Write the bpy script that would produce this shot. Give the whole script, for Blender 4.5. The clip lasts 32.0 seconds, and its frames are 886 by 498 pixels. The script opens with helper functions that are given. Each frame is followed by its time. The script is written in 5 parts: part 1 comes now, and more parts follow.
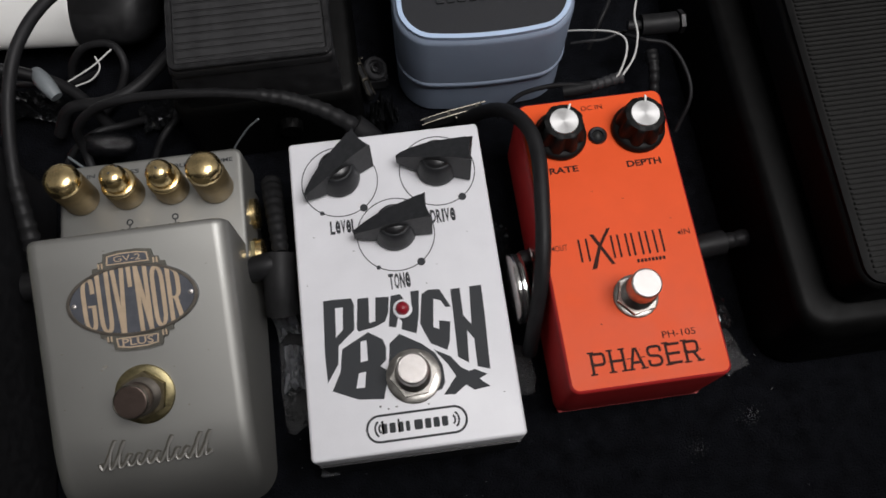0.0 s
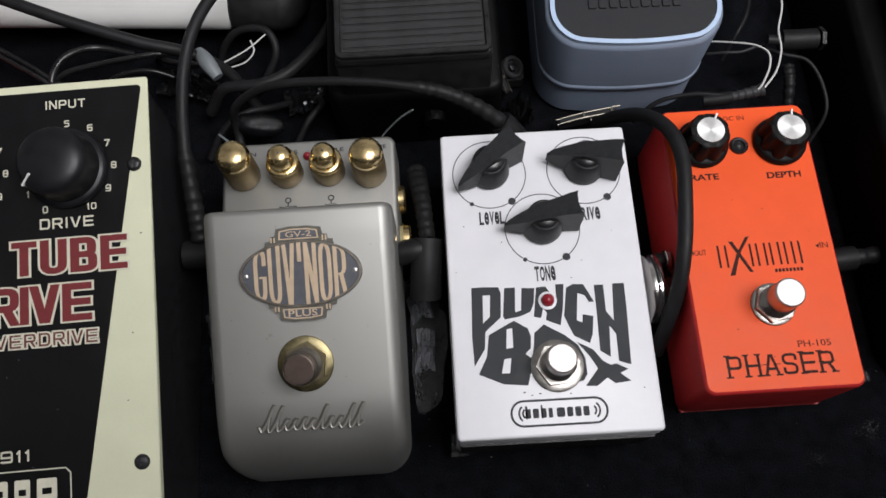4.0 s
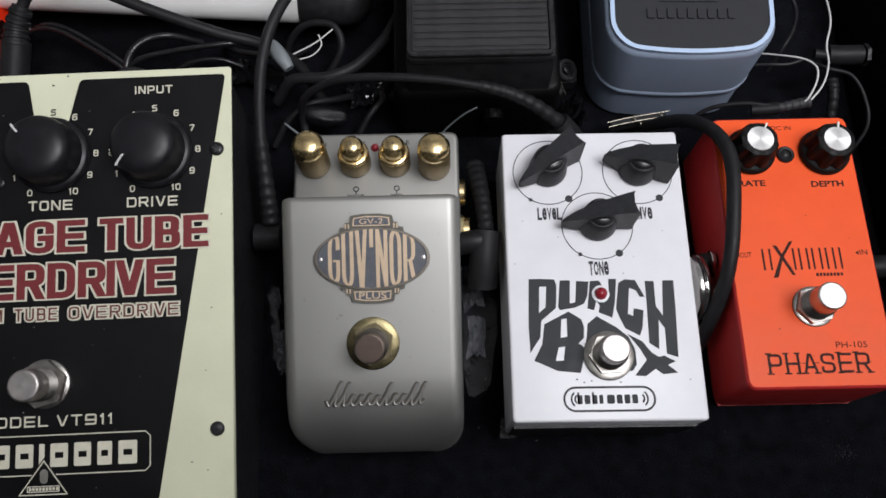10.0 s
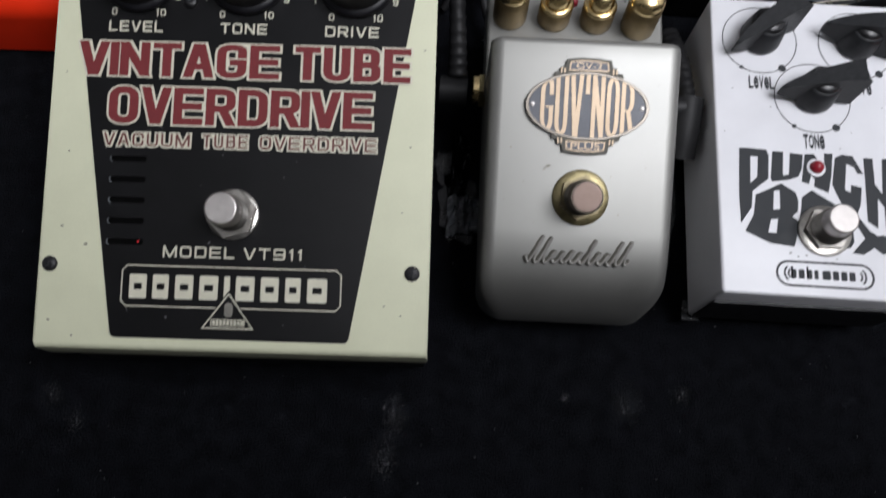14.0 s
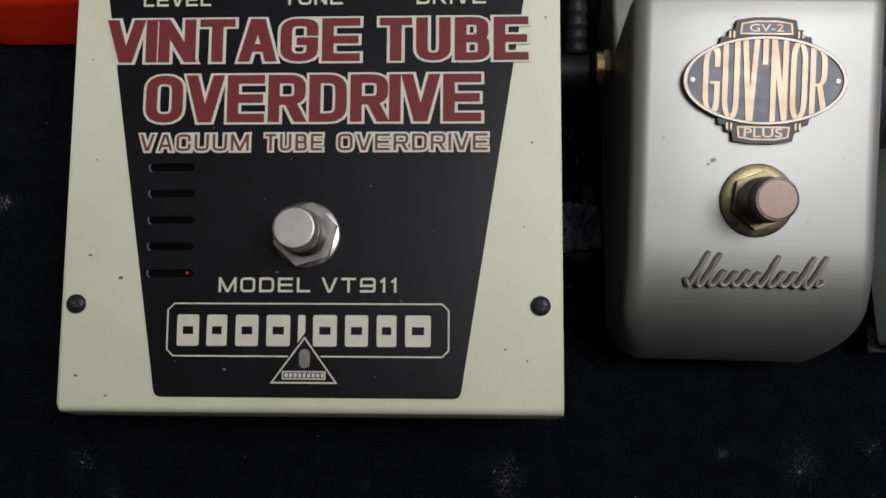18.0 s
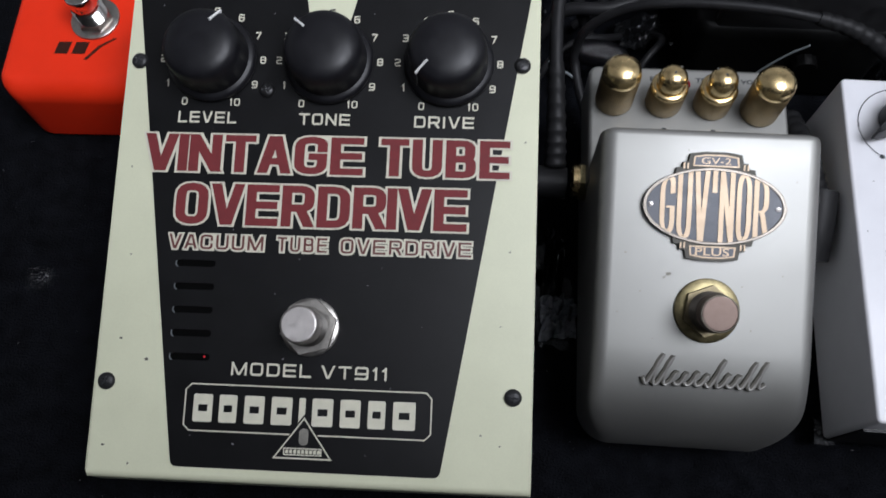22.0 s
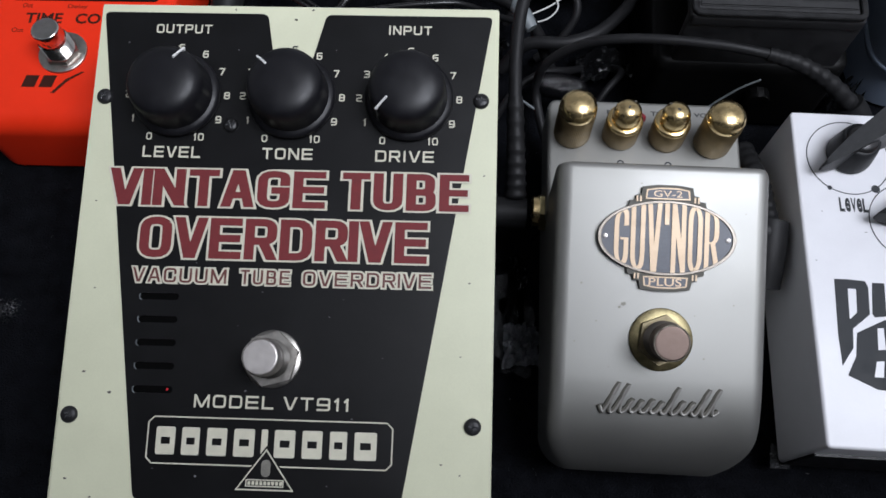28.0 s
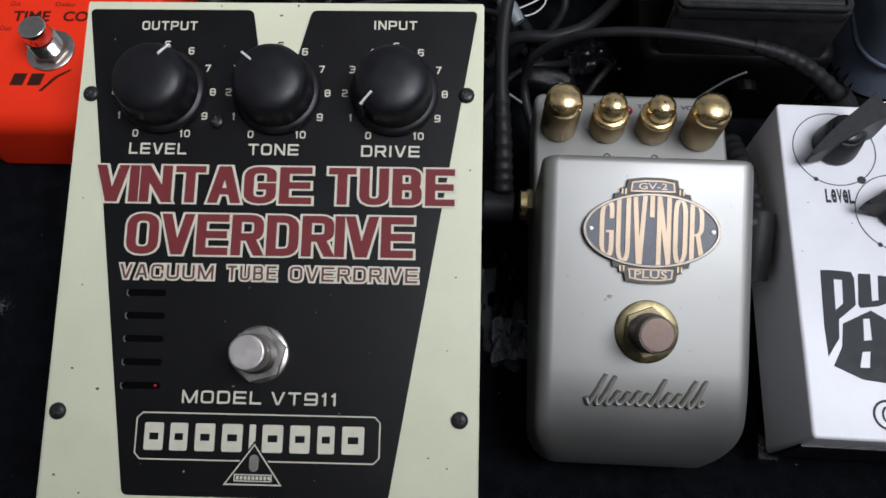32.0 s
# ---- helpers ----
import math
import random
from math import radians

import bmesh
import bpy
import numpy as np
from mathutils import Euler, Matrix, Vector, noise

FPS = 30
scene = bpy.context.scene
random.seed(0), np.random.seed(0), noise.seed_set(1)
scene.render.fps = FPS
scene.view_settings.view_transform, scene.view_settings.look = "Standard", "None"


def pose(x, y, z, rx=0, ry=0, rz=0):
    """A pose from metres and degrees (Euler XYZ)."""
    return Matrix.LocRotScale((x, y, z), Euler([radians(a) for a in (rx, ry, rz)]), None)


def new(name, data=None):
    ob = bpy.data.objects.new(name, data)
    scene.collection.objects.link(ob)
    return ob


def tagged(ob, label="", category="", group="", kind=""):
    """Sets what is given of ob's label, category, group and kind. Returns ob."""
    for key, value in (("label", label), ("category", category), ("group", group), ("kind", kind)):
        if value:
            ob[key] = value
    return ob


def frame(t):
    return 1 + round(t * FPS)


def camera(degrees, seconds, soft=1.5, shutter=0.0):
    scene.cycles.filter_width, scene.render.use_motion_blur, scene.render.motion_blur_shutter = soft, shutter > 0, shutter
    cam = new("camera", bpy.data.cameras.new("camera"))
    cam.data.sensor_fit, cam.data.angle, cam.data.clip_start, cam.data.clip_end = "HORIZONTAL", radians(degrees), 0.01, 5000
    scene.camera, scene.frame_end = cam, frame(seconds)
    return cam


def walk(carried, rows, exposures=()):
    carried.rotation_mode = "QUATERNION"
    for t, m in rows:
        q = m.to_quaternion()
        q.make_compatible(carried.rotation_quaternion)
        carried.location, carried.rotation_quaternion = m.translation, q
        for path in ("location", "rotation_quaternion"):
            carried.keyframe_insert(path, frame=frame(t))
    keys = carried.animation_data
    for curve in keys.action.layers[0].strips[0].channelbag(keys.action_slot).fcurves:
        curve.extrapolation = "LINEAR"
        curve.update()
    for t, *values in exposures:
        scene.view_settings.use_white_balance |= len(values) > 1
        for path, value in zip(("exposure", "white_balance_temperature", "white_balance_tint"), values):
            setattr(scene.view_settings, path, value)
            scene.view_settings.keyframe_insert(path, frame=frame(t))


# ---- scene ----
# Camera: held by one person over a row of effect pedals, about 30 cm above a dark carpet.
cam = camera(59.04, 32.0, soft=1.6, shutter=0.6)
ROWS = [
    (0.0, 0.00142, 0.00140, 0.28753, 19.416, -0.089, -9.332),
    (0.5, -0.00388, 0.00223, 0.28878, 19.299, -0.117, -8.760),
    (1.0, -0.01241, 0.00169, 0.29000, 19.256, -0.320, -7.707),
    (1.5, -0.02078, 0.00147, 0.29130, 19.266, -0.146, -7.142),
    (2.0, -0.02584, -0.00004, 0.29320, 19.264, 0.105, -6.202),
    (2.5, -0.03005, 0.00029, 0.29422, 19.235, 0.383, -5.804),
    (3.0, -0.03630, -0.00174, 0.29476, 19.285, 0.474, -5.043),
    (3.5, -0.03707, -0.00092, 0.29618, 19.197, 0.974, -4.883),
    (5.5, -0.04060, 0.00629, 0.30738, 19.456, 0.200, -3.116),
    (6.0, -0.05245, 0.00462, 0.31473, 19.338, 1.975, -1.229),
    (6.5, -0.05213, 0.00002, 0.31409, 19.530, 1.259, -1.634),
    (7.0, -0.05027, -0.00034, 0.31393, 19.469, 1.065, -2.225),
    (7.5, -0.05059, -0.00199, 0.31447, 19.279, 1.039, -2.196),
    (8.0, -0.04789, -0.00213, 0.31315, 19.040, 1.167, -2.572),
    (8.5, -0.04756, -0.00321, 0.31247, 19.082, 0.934, -2.503),
    (9.0, -0.04836, -0.00298, 0.31171, 18.941, 0.600, -2.105),
    (9.5, -0.05285, -0.00308, 0.31150, 19.048, 0.446, -2.561),
    (10.0, -0.05712, -0.00357, 0.31128, 18.794, 0.441, -2.505),
    (10.5, -0.06124, -0.00407, 0.31176, 18.666, 0.647, -2.292),
    (11.0, -0.06872, -0.00455, 0.31269, 18.623, 0.916, -1.788),
    (11.5, -0.08446, -0.00599, 0.31039, 18.258, 0.523, -0.956),
    (12.0, -0.10155, -0.00922, 0.30987, 17.915, 0.311, 0.215),
    (12.5, -0.11076, -0.01299, 0.30484, 18.001, 0.614, 0.472),
    (13.0, -0.11546, -0.01464, 0.30090, 17.825, 0.191, 0.731),
    (13.5, -0.11668, -0.02187, 0.29482, 17.282, 0.027, 1.606),
    (14.0, -0.12231, -0.03491, 0.28491, 16.485, -0.270, 1.618),
    (14.5, -0.12978, -0.04301, 0.28326, 15.281, -0.851, 2.031),
    (16.5, -0.14263, -0.03544, 0.26884, 16.959, 0.307, 1.733),
    (17.0, -0.14647, -0.02188, 0.25330, 17.655, 1.365, 0.657),
    (17.5, -0.14793, -0.01718, 0.23556, 17.717, 1.733, 1.023),
    (18.0, -0.14937, -0.01553, 0.23223, 17.094, 1.953, 0.681),
    (18.5, -0.14991, -0.01619, 0.23226, 16.957, 2.181, 0.894),
    (19.0, -0.14985, -0.01617, 0.23239, 16.733, 2.490, 1.003),
    (19.5, -0.14997, -0.01520, 0.23343, 16.594, 2.691, 1.037),
    (20.0, -0.14908, -0.01455, 0.23424, 16.612, 2.680, 1.194),
    (20.5, -0.14789, -0.01235, 0.24221, 17.120, 2.803, 1.177),
    (21.0, -0.14450, -0.01065, 0.25073, 18.160, 2.836, 1.551),
    (21.5, -0.14524, -0.01006, 0.25473, 19.135, 2.662, 1.985),
    (22.0, -0.14151, -0.00868, 0.26266, 20.072, 2.270, 2.744),
    (22.5, -0.14062, -0.00753, 0.26464, 20.825, 1.961, 2.385),
    (23.0, -0.13996, -0.00721, 0.26538, 21.461, 1.830, 1.949),
    (23.5, -0.13945, -0.00679, 0.26532, 21.674, 1.732, 1.987),
    (24.0, -0.13886, -0.00762, 0.26486, 21.753, 1.563, 2.097),
    (24.5, -0.13813, -0.00702, 0.26494, 21.678, 1.539, 1.945),
    (25.0, -0.13785, -0.00677, 0.26416, 21.649, 1.396, 1.928),
    (25.5, -0.13753, -0.00648, 0.26437, 21.552, 1.334, 1.843),
    (27.5, -0.13677, -0.00661, 0.26513, 21.559, 1.160, 1.671),
    (28.0, -0.13535, -0.00646, 0.26794, 21.415, 1.129, 1.937),
    (28.5, -0.13503, -0.00702, 0.26686, 21.478, 1.090, 2.026),
    (29.0, -0.13340, -0.00658, 0.26656, 21.452, 1.174, 1.706),
    (29.5, -0.13317, -0.00711, 0.26657, 21.430, 1.096, 1.824),
    (30.0, -0.13270, -0.00712, 0.26632, 21.339, 1.073, 1.706),
    (30.5, -0.13268, -0.00746, 0.26635, 21.339, 1.027, 1.834),
    (31.0, -0.13274, -0.00769, 0.26652, 21.336, 1.141, 1.698),
    (31.5, -0.13260, -0.00724, 0.26707, 21.267, 1.190, 1.461),
    (32.0, -0.13131, -0.00712, 0.26814, 21.139, 1.307, 1.503),
]
walk(cam, [(t, pose(x, y, z, rx, ry, rz)) for t, x, y, z, rx, ry, rz in ROWS],
     [(0, -0.14, 6850, 10), (1, -0.06, 6800, 10), (2, 0.06, 6800, 10), (3, 0.12, 6750, 10), (5.5, 0.12, 6700, 10), (9, 0.12, 6600, 10), (12, 0.16, 6500, 10),
      (14.5, 0.14, 6450, 10), (16.5, 0.04, 6550, 10), (17.5, -0.04, 6550, 10), (20, -0.04, 6550, 10), (21, 0.06, 6350, 10), (22.5, 0.2, 6150, 10), (28, 0.21, 6150, 10), (32, 0.19, 6250, 10)])


# ---- world and light ----
world = bpy.data.worlds.new("world")
world.use_nodes = True
world.node_tree.nodes["Background"].inputs[0].default_value = (0.5, 0.52, 0.55, 1)
world.node_tree.nodes["Background"].inputs[1].default_value = 0.05
scene.world = world


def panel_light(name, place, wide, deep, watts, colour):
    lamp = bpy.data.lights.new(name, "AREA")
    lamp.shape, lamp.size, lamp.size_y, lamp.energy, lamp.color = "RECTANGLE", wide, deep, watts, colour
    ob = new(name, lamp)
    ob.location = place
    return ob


# one broad overhead light over the pedals; its panel is unseen and assumed
PANEL = (0.42, -0.16, 1.25)
panel_light("assumed_panel_light", PANEL, 0.62, 0.72, 19.6, (0.945, 0.95, 1.0))
# added fill with no known source: bounces off the ceiling to lift dark gaps
uplight = panel_light("added_fill_uplight", (PANEL[0], PANEL[1], PANEL[2] + 0.036), 0.6, 0.7, 11.0, (0.945, 0.95, 1.0))
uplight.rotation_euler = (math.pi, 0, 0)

# ---- materials ----


def node(nt, kind, **values):
    n = nt.nodes.new(kind)
    for k, v in values.items():
        n.inputs[k].default_value = v
    return n


def mat(name, colour, rough=0.5, metal=0.0, var=0.12, scale=300, fine=2500, bump=0.1, dirt=None, dirt_at=0.62, dirt_scale=60, coat=0.0, emit=0.0, spec=0.5, depth=0.0003, rvar=0.15):
    """A node material: two scales of tone, fine relief, and dirt with a shape of its own."""
    m = bpy.data.materials.new(name)
    m.use_nodes = True
    nt = m.node_tree
    b = nt.nodes["Principled BSDF"]
    link = nt.links.new
    co = nt.nodes.new("ShaderNodeTexCoord")
    n1 = node(nt, "ShaderNodeTexNoise", Scale=scale, Detail=5.0)
    n2 = node(nt, "ShaderNodeTexNoise", Scale=fine, Detail=3.0)
    link(co.outputs["Object"], n1.inputs["Vector"])
    link(co.outputs["Object"], n2.inputs["Vector"])
    add = nt.nodes.new("ShaderNodeMath")
    add.operation = "MULTIPLY_ADD"
    add.inputs[1].default_value = 0.45
    link(n2.outputs["Fac"], add.inputs[0])
    link(n1.outputs["Fac"], add.inputs[2])
    ramp = nt.nodes.new("ShaderNodeValToRGB")
    ramp.color_ramp.elements[0].position, ramp.color_ramp.elements[1].position = 0.45, 1.0
    lo = [max(0.0, c * (1 - var)) for c in colour]
    hi = [min(1.0, c * (1 + var)) for c in colour]
    ramp.color_ramp.elements[0].color, ramp.color_ramp.elements[1].color = (*lo, 1), (*hi, 1)
    link(add.outputs[0], ramp.inputs["Fac"])
    out = ramp.outputs["Color"]
    if dirt:
        n3 = node(nt, "ShaderNodeTexNoise", Scale=dirt_scale, Detail=9.0, Roughness=0.7)
        link(co.outputs["Object"], n3.inputs["Vector"])
        r3 = nt.nodes.new("ShaderNodeValToRGB")
        r3.color_ramp.elements[0].position, r3.color_ramp.elements[1].position = dirt_at, dirt_at + 0.12
        link(n3.outputs["Fac"], r3.inputs["Fac"])
        mix = nt.nodes.new("ShaderNodeMix")
        mix.data_type = "RGBA"
        link(r3.outputs["Color"], mix.inputs[0])
        link(out, mix.inputs[6])
        mix.inputs[7].default_value = (*dirt, 1)
        out = mix.outputs[2]
    link(out, b.inputs["Base Color"])
    rr = nt.nodes.new("ShaderNodeMapRange")
    rr.inputs["From Min"].default_value, rr.inputs["From Max"].default_value = 0.3, 0.7
    rr.inputs["To Min"].default_value, rr.inputs["To Max"].default_value = max(0.02, rough * (1 - rvar)), min(1.0, rough * (1 + rvar))
    link(n1.outputs["Fac"], rr.inputs["Value"])
    link(rr.outputs["Result"], b.inputs["Roughness"])
    b.inputs["Metallic"].default_value = metal
    b.inputs["Specular IOR Level"].default_value = spec
    b.inputs["Coat Weight"].default_value = coat
    b.inputs["Coat Roughness"].default_value = 0.15
    if bump:
        bp = node(nt, "ShaderNodeBump", Strength=bump, Distance=depth)
        link(n2.outputs["Fac"], bp.inputs["Height"])
        link(bp.outputs["Normal"], b.inputs["Normal"])
    if emit:
        b.inputs["Emission Color"].default_value = (*colour, 1)
        b.inputs["Emission Strength"].default_value = emit
    return m


M_CREAM = mat("cream_enamel", (0.66, 0.67, 0.49), 0.42, var=0.05, scale=60, fine=1800, bump=0.05, dirt=(0.36, 0.33, 0.2), dirt_at=0.69, dirt_scale=220, coat=0.25)
M_PANEL = mat("black_panel_print", (0.0036, 0.0036, 0.0042), 0.38, spec=0.28, rvar=0.05, var=0.3, scale=120, fine=2200, bump=0.06, dirt=(0.16, 0.16, 0.15), dirt_at=0.735, dirt_scale=420)
M_CASE = mat("black_painted_steel", (0.015, 0.015, 0.0165), 0.42, var=0.3, bump=0.1, spec=0.36)
M_INK = mat("cream_ink", (0.63, 0.61, 0.49), 0.5, var=0.08, fine=4000, bump=0.0)
M_RED_INK = mat("dark_red_ink", (0.17, 0.028, 0.031), 0.6, spec=0.25, var=0.12, scale=400, fine=4000, bump=0.0)
M_MAROON = mat("maroon_ink", (0.12, 0.035, 0.03), 0.45, var=0.12, scale=400, fine=4000, bump=0.0)
M_BLACK_INK = mat("black_ink", (0.032, 0.035, 0.039), 0.6, var=0.12, scale=300, fine=4000, bump=0.0, spec=0.3)
M_KNOB = mat("black_knob_plastic", (0.007, 0.007, 0.009), 0.4, var=0.2, bump=0.05, spec=0.33)
M_GRIP = mat("matt_black_grip", (0.006, 0.006, 0.006), 0.5, var=0.2, bump=0.1, spec=0.16)
M_CHICKEN = mat("worn_black_bakelite", (0.021, 0.022, 0.024), 0.44, spec=0.2, var=0.3, scale=500, bump=0.15, dirt=(0.12, 0.12, 0.12), dirt_at=0.74, dirt_scale=500)
M_GLOSS = mat("glossy_black_boss", (0.012, 0.012, 0.013), 0.3, var=0.1, bump=0.0)
M_WHITE_MARK = mat("white_pointer_paint", (0.8, 0.8, 0.78), 0.5, var=0.05, bump=0.0)
M_CHROME = mat("polished_chrome", (0.72, 0.7, 0.67), 0.16, metal=1.0, var=0.1, scale=500, fine=5000, bump=0.04)
M_STEEL = mat("brushed_steel_cap", (0.56, 0.53, 0.51), 0.45, metal=1.0, var=0.1, scale=400, fine=6000, bump=0.15, dirt=(0.45, 0.43, 0.4), dirt_at=0.66, dirt_scale=500)
M_BRASS = mat("tarnished_brass", (0.27, 0.23, 0.125), 0.4, metal=1.0, var=0.35, scale=500, bump=0.2, dirt=(0.12, 0.08, 0.03), dirt_at=0.6, dirt_scale=300)
M_NUT = mat("tarnished_nut", (0.19, 0.16, 0.1), 0.42, metal=1.0, var=0.3, scale=500, bump=0.15, dirt=(0.08, 0.06, 0.04), dirt_at=0.62, dirt_scale=300)
M_SPUN = mat("spun_aluminium", (0.72, 0.72, 0.71), 0.52, metal=1.0, var=0.06, scale=500, fine=5000, bump=0.0)
spun = M_SPUN.node_tree.nodes["Principled BSDF"]
spun.inputs["Anisotropic"].default_value = 0.45
grain = M_SPUN.node_tree.nodes.new("ShaderNodeTangent")
grain.direction_type, grain.axis = "RADIAL", "Z"
M_SPUN.node_tree.links.new(grain.outputs["Tangent"], spun.inputs["Tangent"])
M_CLIP = mat("dull_clip_metal", (0.19, 0.175, 0.145), 0.36, metal=1.0, var=0.3, scale=400, bump=0.1)
M_SLOT_SHADE = mat("slot_shade_black", (0.002, 0.002, 0.002), 0.9, var=0.3, bump=0.0, spec=0.05)
M_NICKEL = mat("dull_nickel", (0.42, 0.4, 0.37), 0.34, metal=1.0, var=0.2, scale=500, bump=0.08, dirt=(0.2, 0.17, 0.12), dirt_at=0.66, dirt_scale=300)
M_COPPER = mat("worn_copper_cap", (0.15, 0.112, 0.096), 0.42, metal=1.0, var=0.1, scale=600, bump=0.02, rvar=0.05)
M_GOLD = mat("gold_plating", (0.78, 0.6, 0.31), 0.25, metal=1.0, var=0.12, scale=400, bump=0.03)
M_GOLD_KNURL = mat("gold_knurled_side", (0.25, 0.185, 0.095), 0.45, metal=0.8, var=0.2, scale=400, bump=0.1)
M_SILVER = mat("champagne_silver_paint", (0.352, 0.35, 0.33), 0.54, metal=0.88, var=0.03, scale=40, fine=7000, bump=0.04, dirt=(0.2, 0.19, 0.16), dirt_at=0.715, dirt_scale=320, coat=0.25, rvar=0.05)
# for grime, chips and dark trim; also paints the shade round the flourish
M_GRIME_SHADE = mat("dark_grime_and_shade", (0.09, 0.085, 0.07), 0.6, var=0.3, bump=0.1)
M_RELIEF = mat("dulled_silver_relief", (0.33, 0.32, 0.3), 0.5, metal=0.7, var=0.1, bump=0.1)
M_SCUFF = mat("faint_grey_scuff", (0.24, 0.23, 0.2), 0.6, metal=0.3, var=0.3, bump=0.1)
M_BADGE = mat("badge_dark_enamel", (0.085, 0.09, 0.105), 0.45, metal=0.2, var=0.2, bump=0.1)
M_BADGE_RIM = mat("badge_bronze_rim", (0.19, 0.17, 0.145), 0.36, metal=0.8, var=0.2, bump=0.1)
M_BADGE_BAR = mat("badge_pale_gold", (0.55, 0.42, 0.29), 0.45, metal=0.3, var=0.1, bump=0.05)
M_WHITE = mat("white_powder_coat", (0.75, 0.75, 0.78), 0.42, var=0.04, scale=90, fine=2600, bump=0.06, dirt=(0.5, 0.48, 0.44), dirt_at=0.73, dirt_scale=190, coat=0.1)
M_ORANGE = mat("orange_enamel", (0.84, 0.094, 0.018), 0.45, var=0.05, scale=90, fine=2600, bump=0.04, dirt=(0.45, 0.07, 0.02), dirt_at=0.75, dirt_scale=260, spec=0.25)
# the orange enamel again, with the shade of the sides put into its colour
M_ORANGE_SHADE = mat("shaded_orange_enamel", (0.45, 0.026, 0.026), 0.4, var=0.05, scale=90, fine=2600, bump=0.04, spec=0.3)
M_NUX = mat("red_orange_enamel", (0.84, 0.034, 0.008), 0.42, var=0.05, scale=90, bump=0.04, spec=0.22)
M_BROWN_INK = mat("dark_brown_ink", (0.04, 0.012, 0.008), 0.6, spec=0.15, var=0.15, fine=4000, bump=0.0)
M_RED_LED = mat("red_lens", (0.27, 0.012, 0.024), 0.3, var=0.1, bump=0.0, coat=0.2)
M_RED_GLOW = mat("lit_red_lens", (0.6, 0.02, 0.03), 0.3, var=0.05, bump=0.0, emit=0.06)
M_DARK_LED = mat("unlit_smoked_lens", (0.02, 0.02, 0.02), 0.4, bump=0.0, spec=0.3)
M_CABLE = mat("black_cable_rubber", (0.0115, 0.0115, 0.0125), 0.52, var=0.3, scale=200, bump=0.12, spec=0.24)
M_LEAD = mat("glossy_black_lead", (0.012, 0.012, 0.013), 0.3, var=0.3, scale=200, bump=0.1, spec=0.5)
M_RIB = mat("greyish_black_rubber", (0.03, 0.03, 0.032), 0.5, var=0.2, scale=300, bump=0.1, spec=0.3)
M_PLUG = mat("black_plug_moulding", (0.0105, 0.0105, 0.0112), 0.52, var=0.3, scale=300, bump=0.15, spec=0.22)
M_WAH = mat("satin_black_casting", (0.003, 0.003, 0.003), 0.45, var=0.3, scale=200, bump=0.15, spec=0.1)
M_WAH_RUBBER = mat("dusty_black_rubber", (0.0085, 0.0084, 0.0078), 0.6, spec=0.18, var=0.4, scale=200, bump=0.3, dirt=(0.05, 0.045, 0.035), dirt_at=0.7, dirt_scale=300)
M_RUBBER = mat("black_rubber_tread", (0.0225, 0.0225, 0.0235), 0.55, spec=0.3, var=0.35, scale=260, bump=0.3, dirt=(0.12, 0.11, 0.09), dirt_at=0.72, dirt_scale=400)
M_MAT = mat("worn_black_casting", (0.0155, 0.0155, 0.0165), 0.48, var=0.4, scale=200, bump=0.2, spec=0.28, dirt=(0.045, 0.045, 0.045), dirt_at=0.7, dirt_scale=200)
M_WORN = mat("worn_black_edge", (0.02, 0.02, 0.021), 0.32, metal=0.4, var=0.5, scale=300, bump=0.3, dirt=(0.14, 0.14, 0.14), dirt_at=0.68, dirt_scale=260)
# same plastic as the rim, its colour halved to paint the walls' shade
M_BLUE_SHADE = mat("shaded_blue_plastic", (0.225, 0.275, 0.36), 0.46, var=0.05, scale=120, bump=0.08, coat=0.1)
M_BLUE_RIM = mat("pale_blue_rim", (0.42, 0.54, 0.72), 0.4, var=0.05, scale=120, bump=0.05)
M_PAD = mat("charcoal_rubber_pad", (0.016, 0.017, 0.02), 0.6, var=0.2, scale=260, bump=0.3, spec=0.3)
M_CAN = mat("white_painted_can", (0.68, 0.68, 0.66), 0.33, var=0.04, scale=60, bump=0.04, dirt=(0.3, 0.3, 0.28), dirt_at=0.72, dirt_scale=160, coat=0.2)
M_BLUE_INK = mat("blue_print", (0.12, 0.16, 0.36), 0.45, bump=0.0)
M_WIRE = mat("white_wire_jacket", (0.6, 0.6, 0.58), 0.5, var=0.1, bump=0.05)
M_SHINE = mat("shiny_black_plastic", (0.005, 0.005, 0.006), 0.16, var=0.2, scale=120, bump=0.35, depth=0.002)
M_TAG = mat("grey_cable_tag", (0.17, 0.19, 0.2), 0.5, var=0.15, bump=0.1)
M_LINT = mat("pale_lint", (0.2, 0.2, 0.21), 0.9, var=0.5, scale=150, bump=0.0)
M_TAPE = mat("scuffed_clear_tape", (0.018, 0.019, 0.021), 0.2, var=0.5, scale=120, bump=0.5, dirt=(0.3, 0.3, 0.31), dirt_at=0.64, dirt_scale=200, depth=0.001)
M_WALL = mat("white_wall_paint", (0.7, 0.7, 0.7), 0.8, var=0.04, scale=4, fine=200, bump=0.1)
M_DARK_WALL = mat("dark_grey_wall_paint", (0.035, 0.035, 0.035), 0.8, var=0.08, scale=4, fine=200, bump=0.1)
M_CEIL = mat("ceiling_paint", (0.7, 0.7, 0.7), 0.85, var=0.04, scale=4, fine=200, bump=0.1)


def carpet_material():
    m = mat("navy_black_carpet", (0.0057, 0.0062, 0.0081), 0.95, var=0.6, scale=160, fine=1500, bump=0.9, dirt=(0.02, 0.022, 0.027), dirt_at=0.64, dirt_scale=60, spec=0.05, depth=0.002)
    return m


M_CARPET = carpet_material()

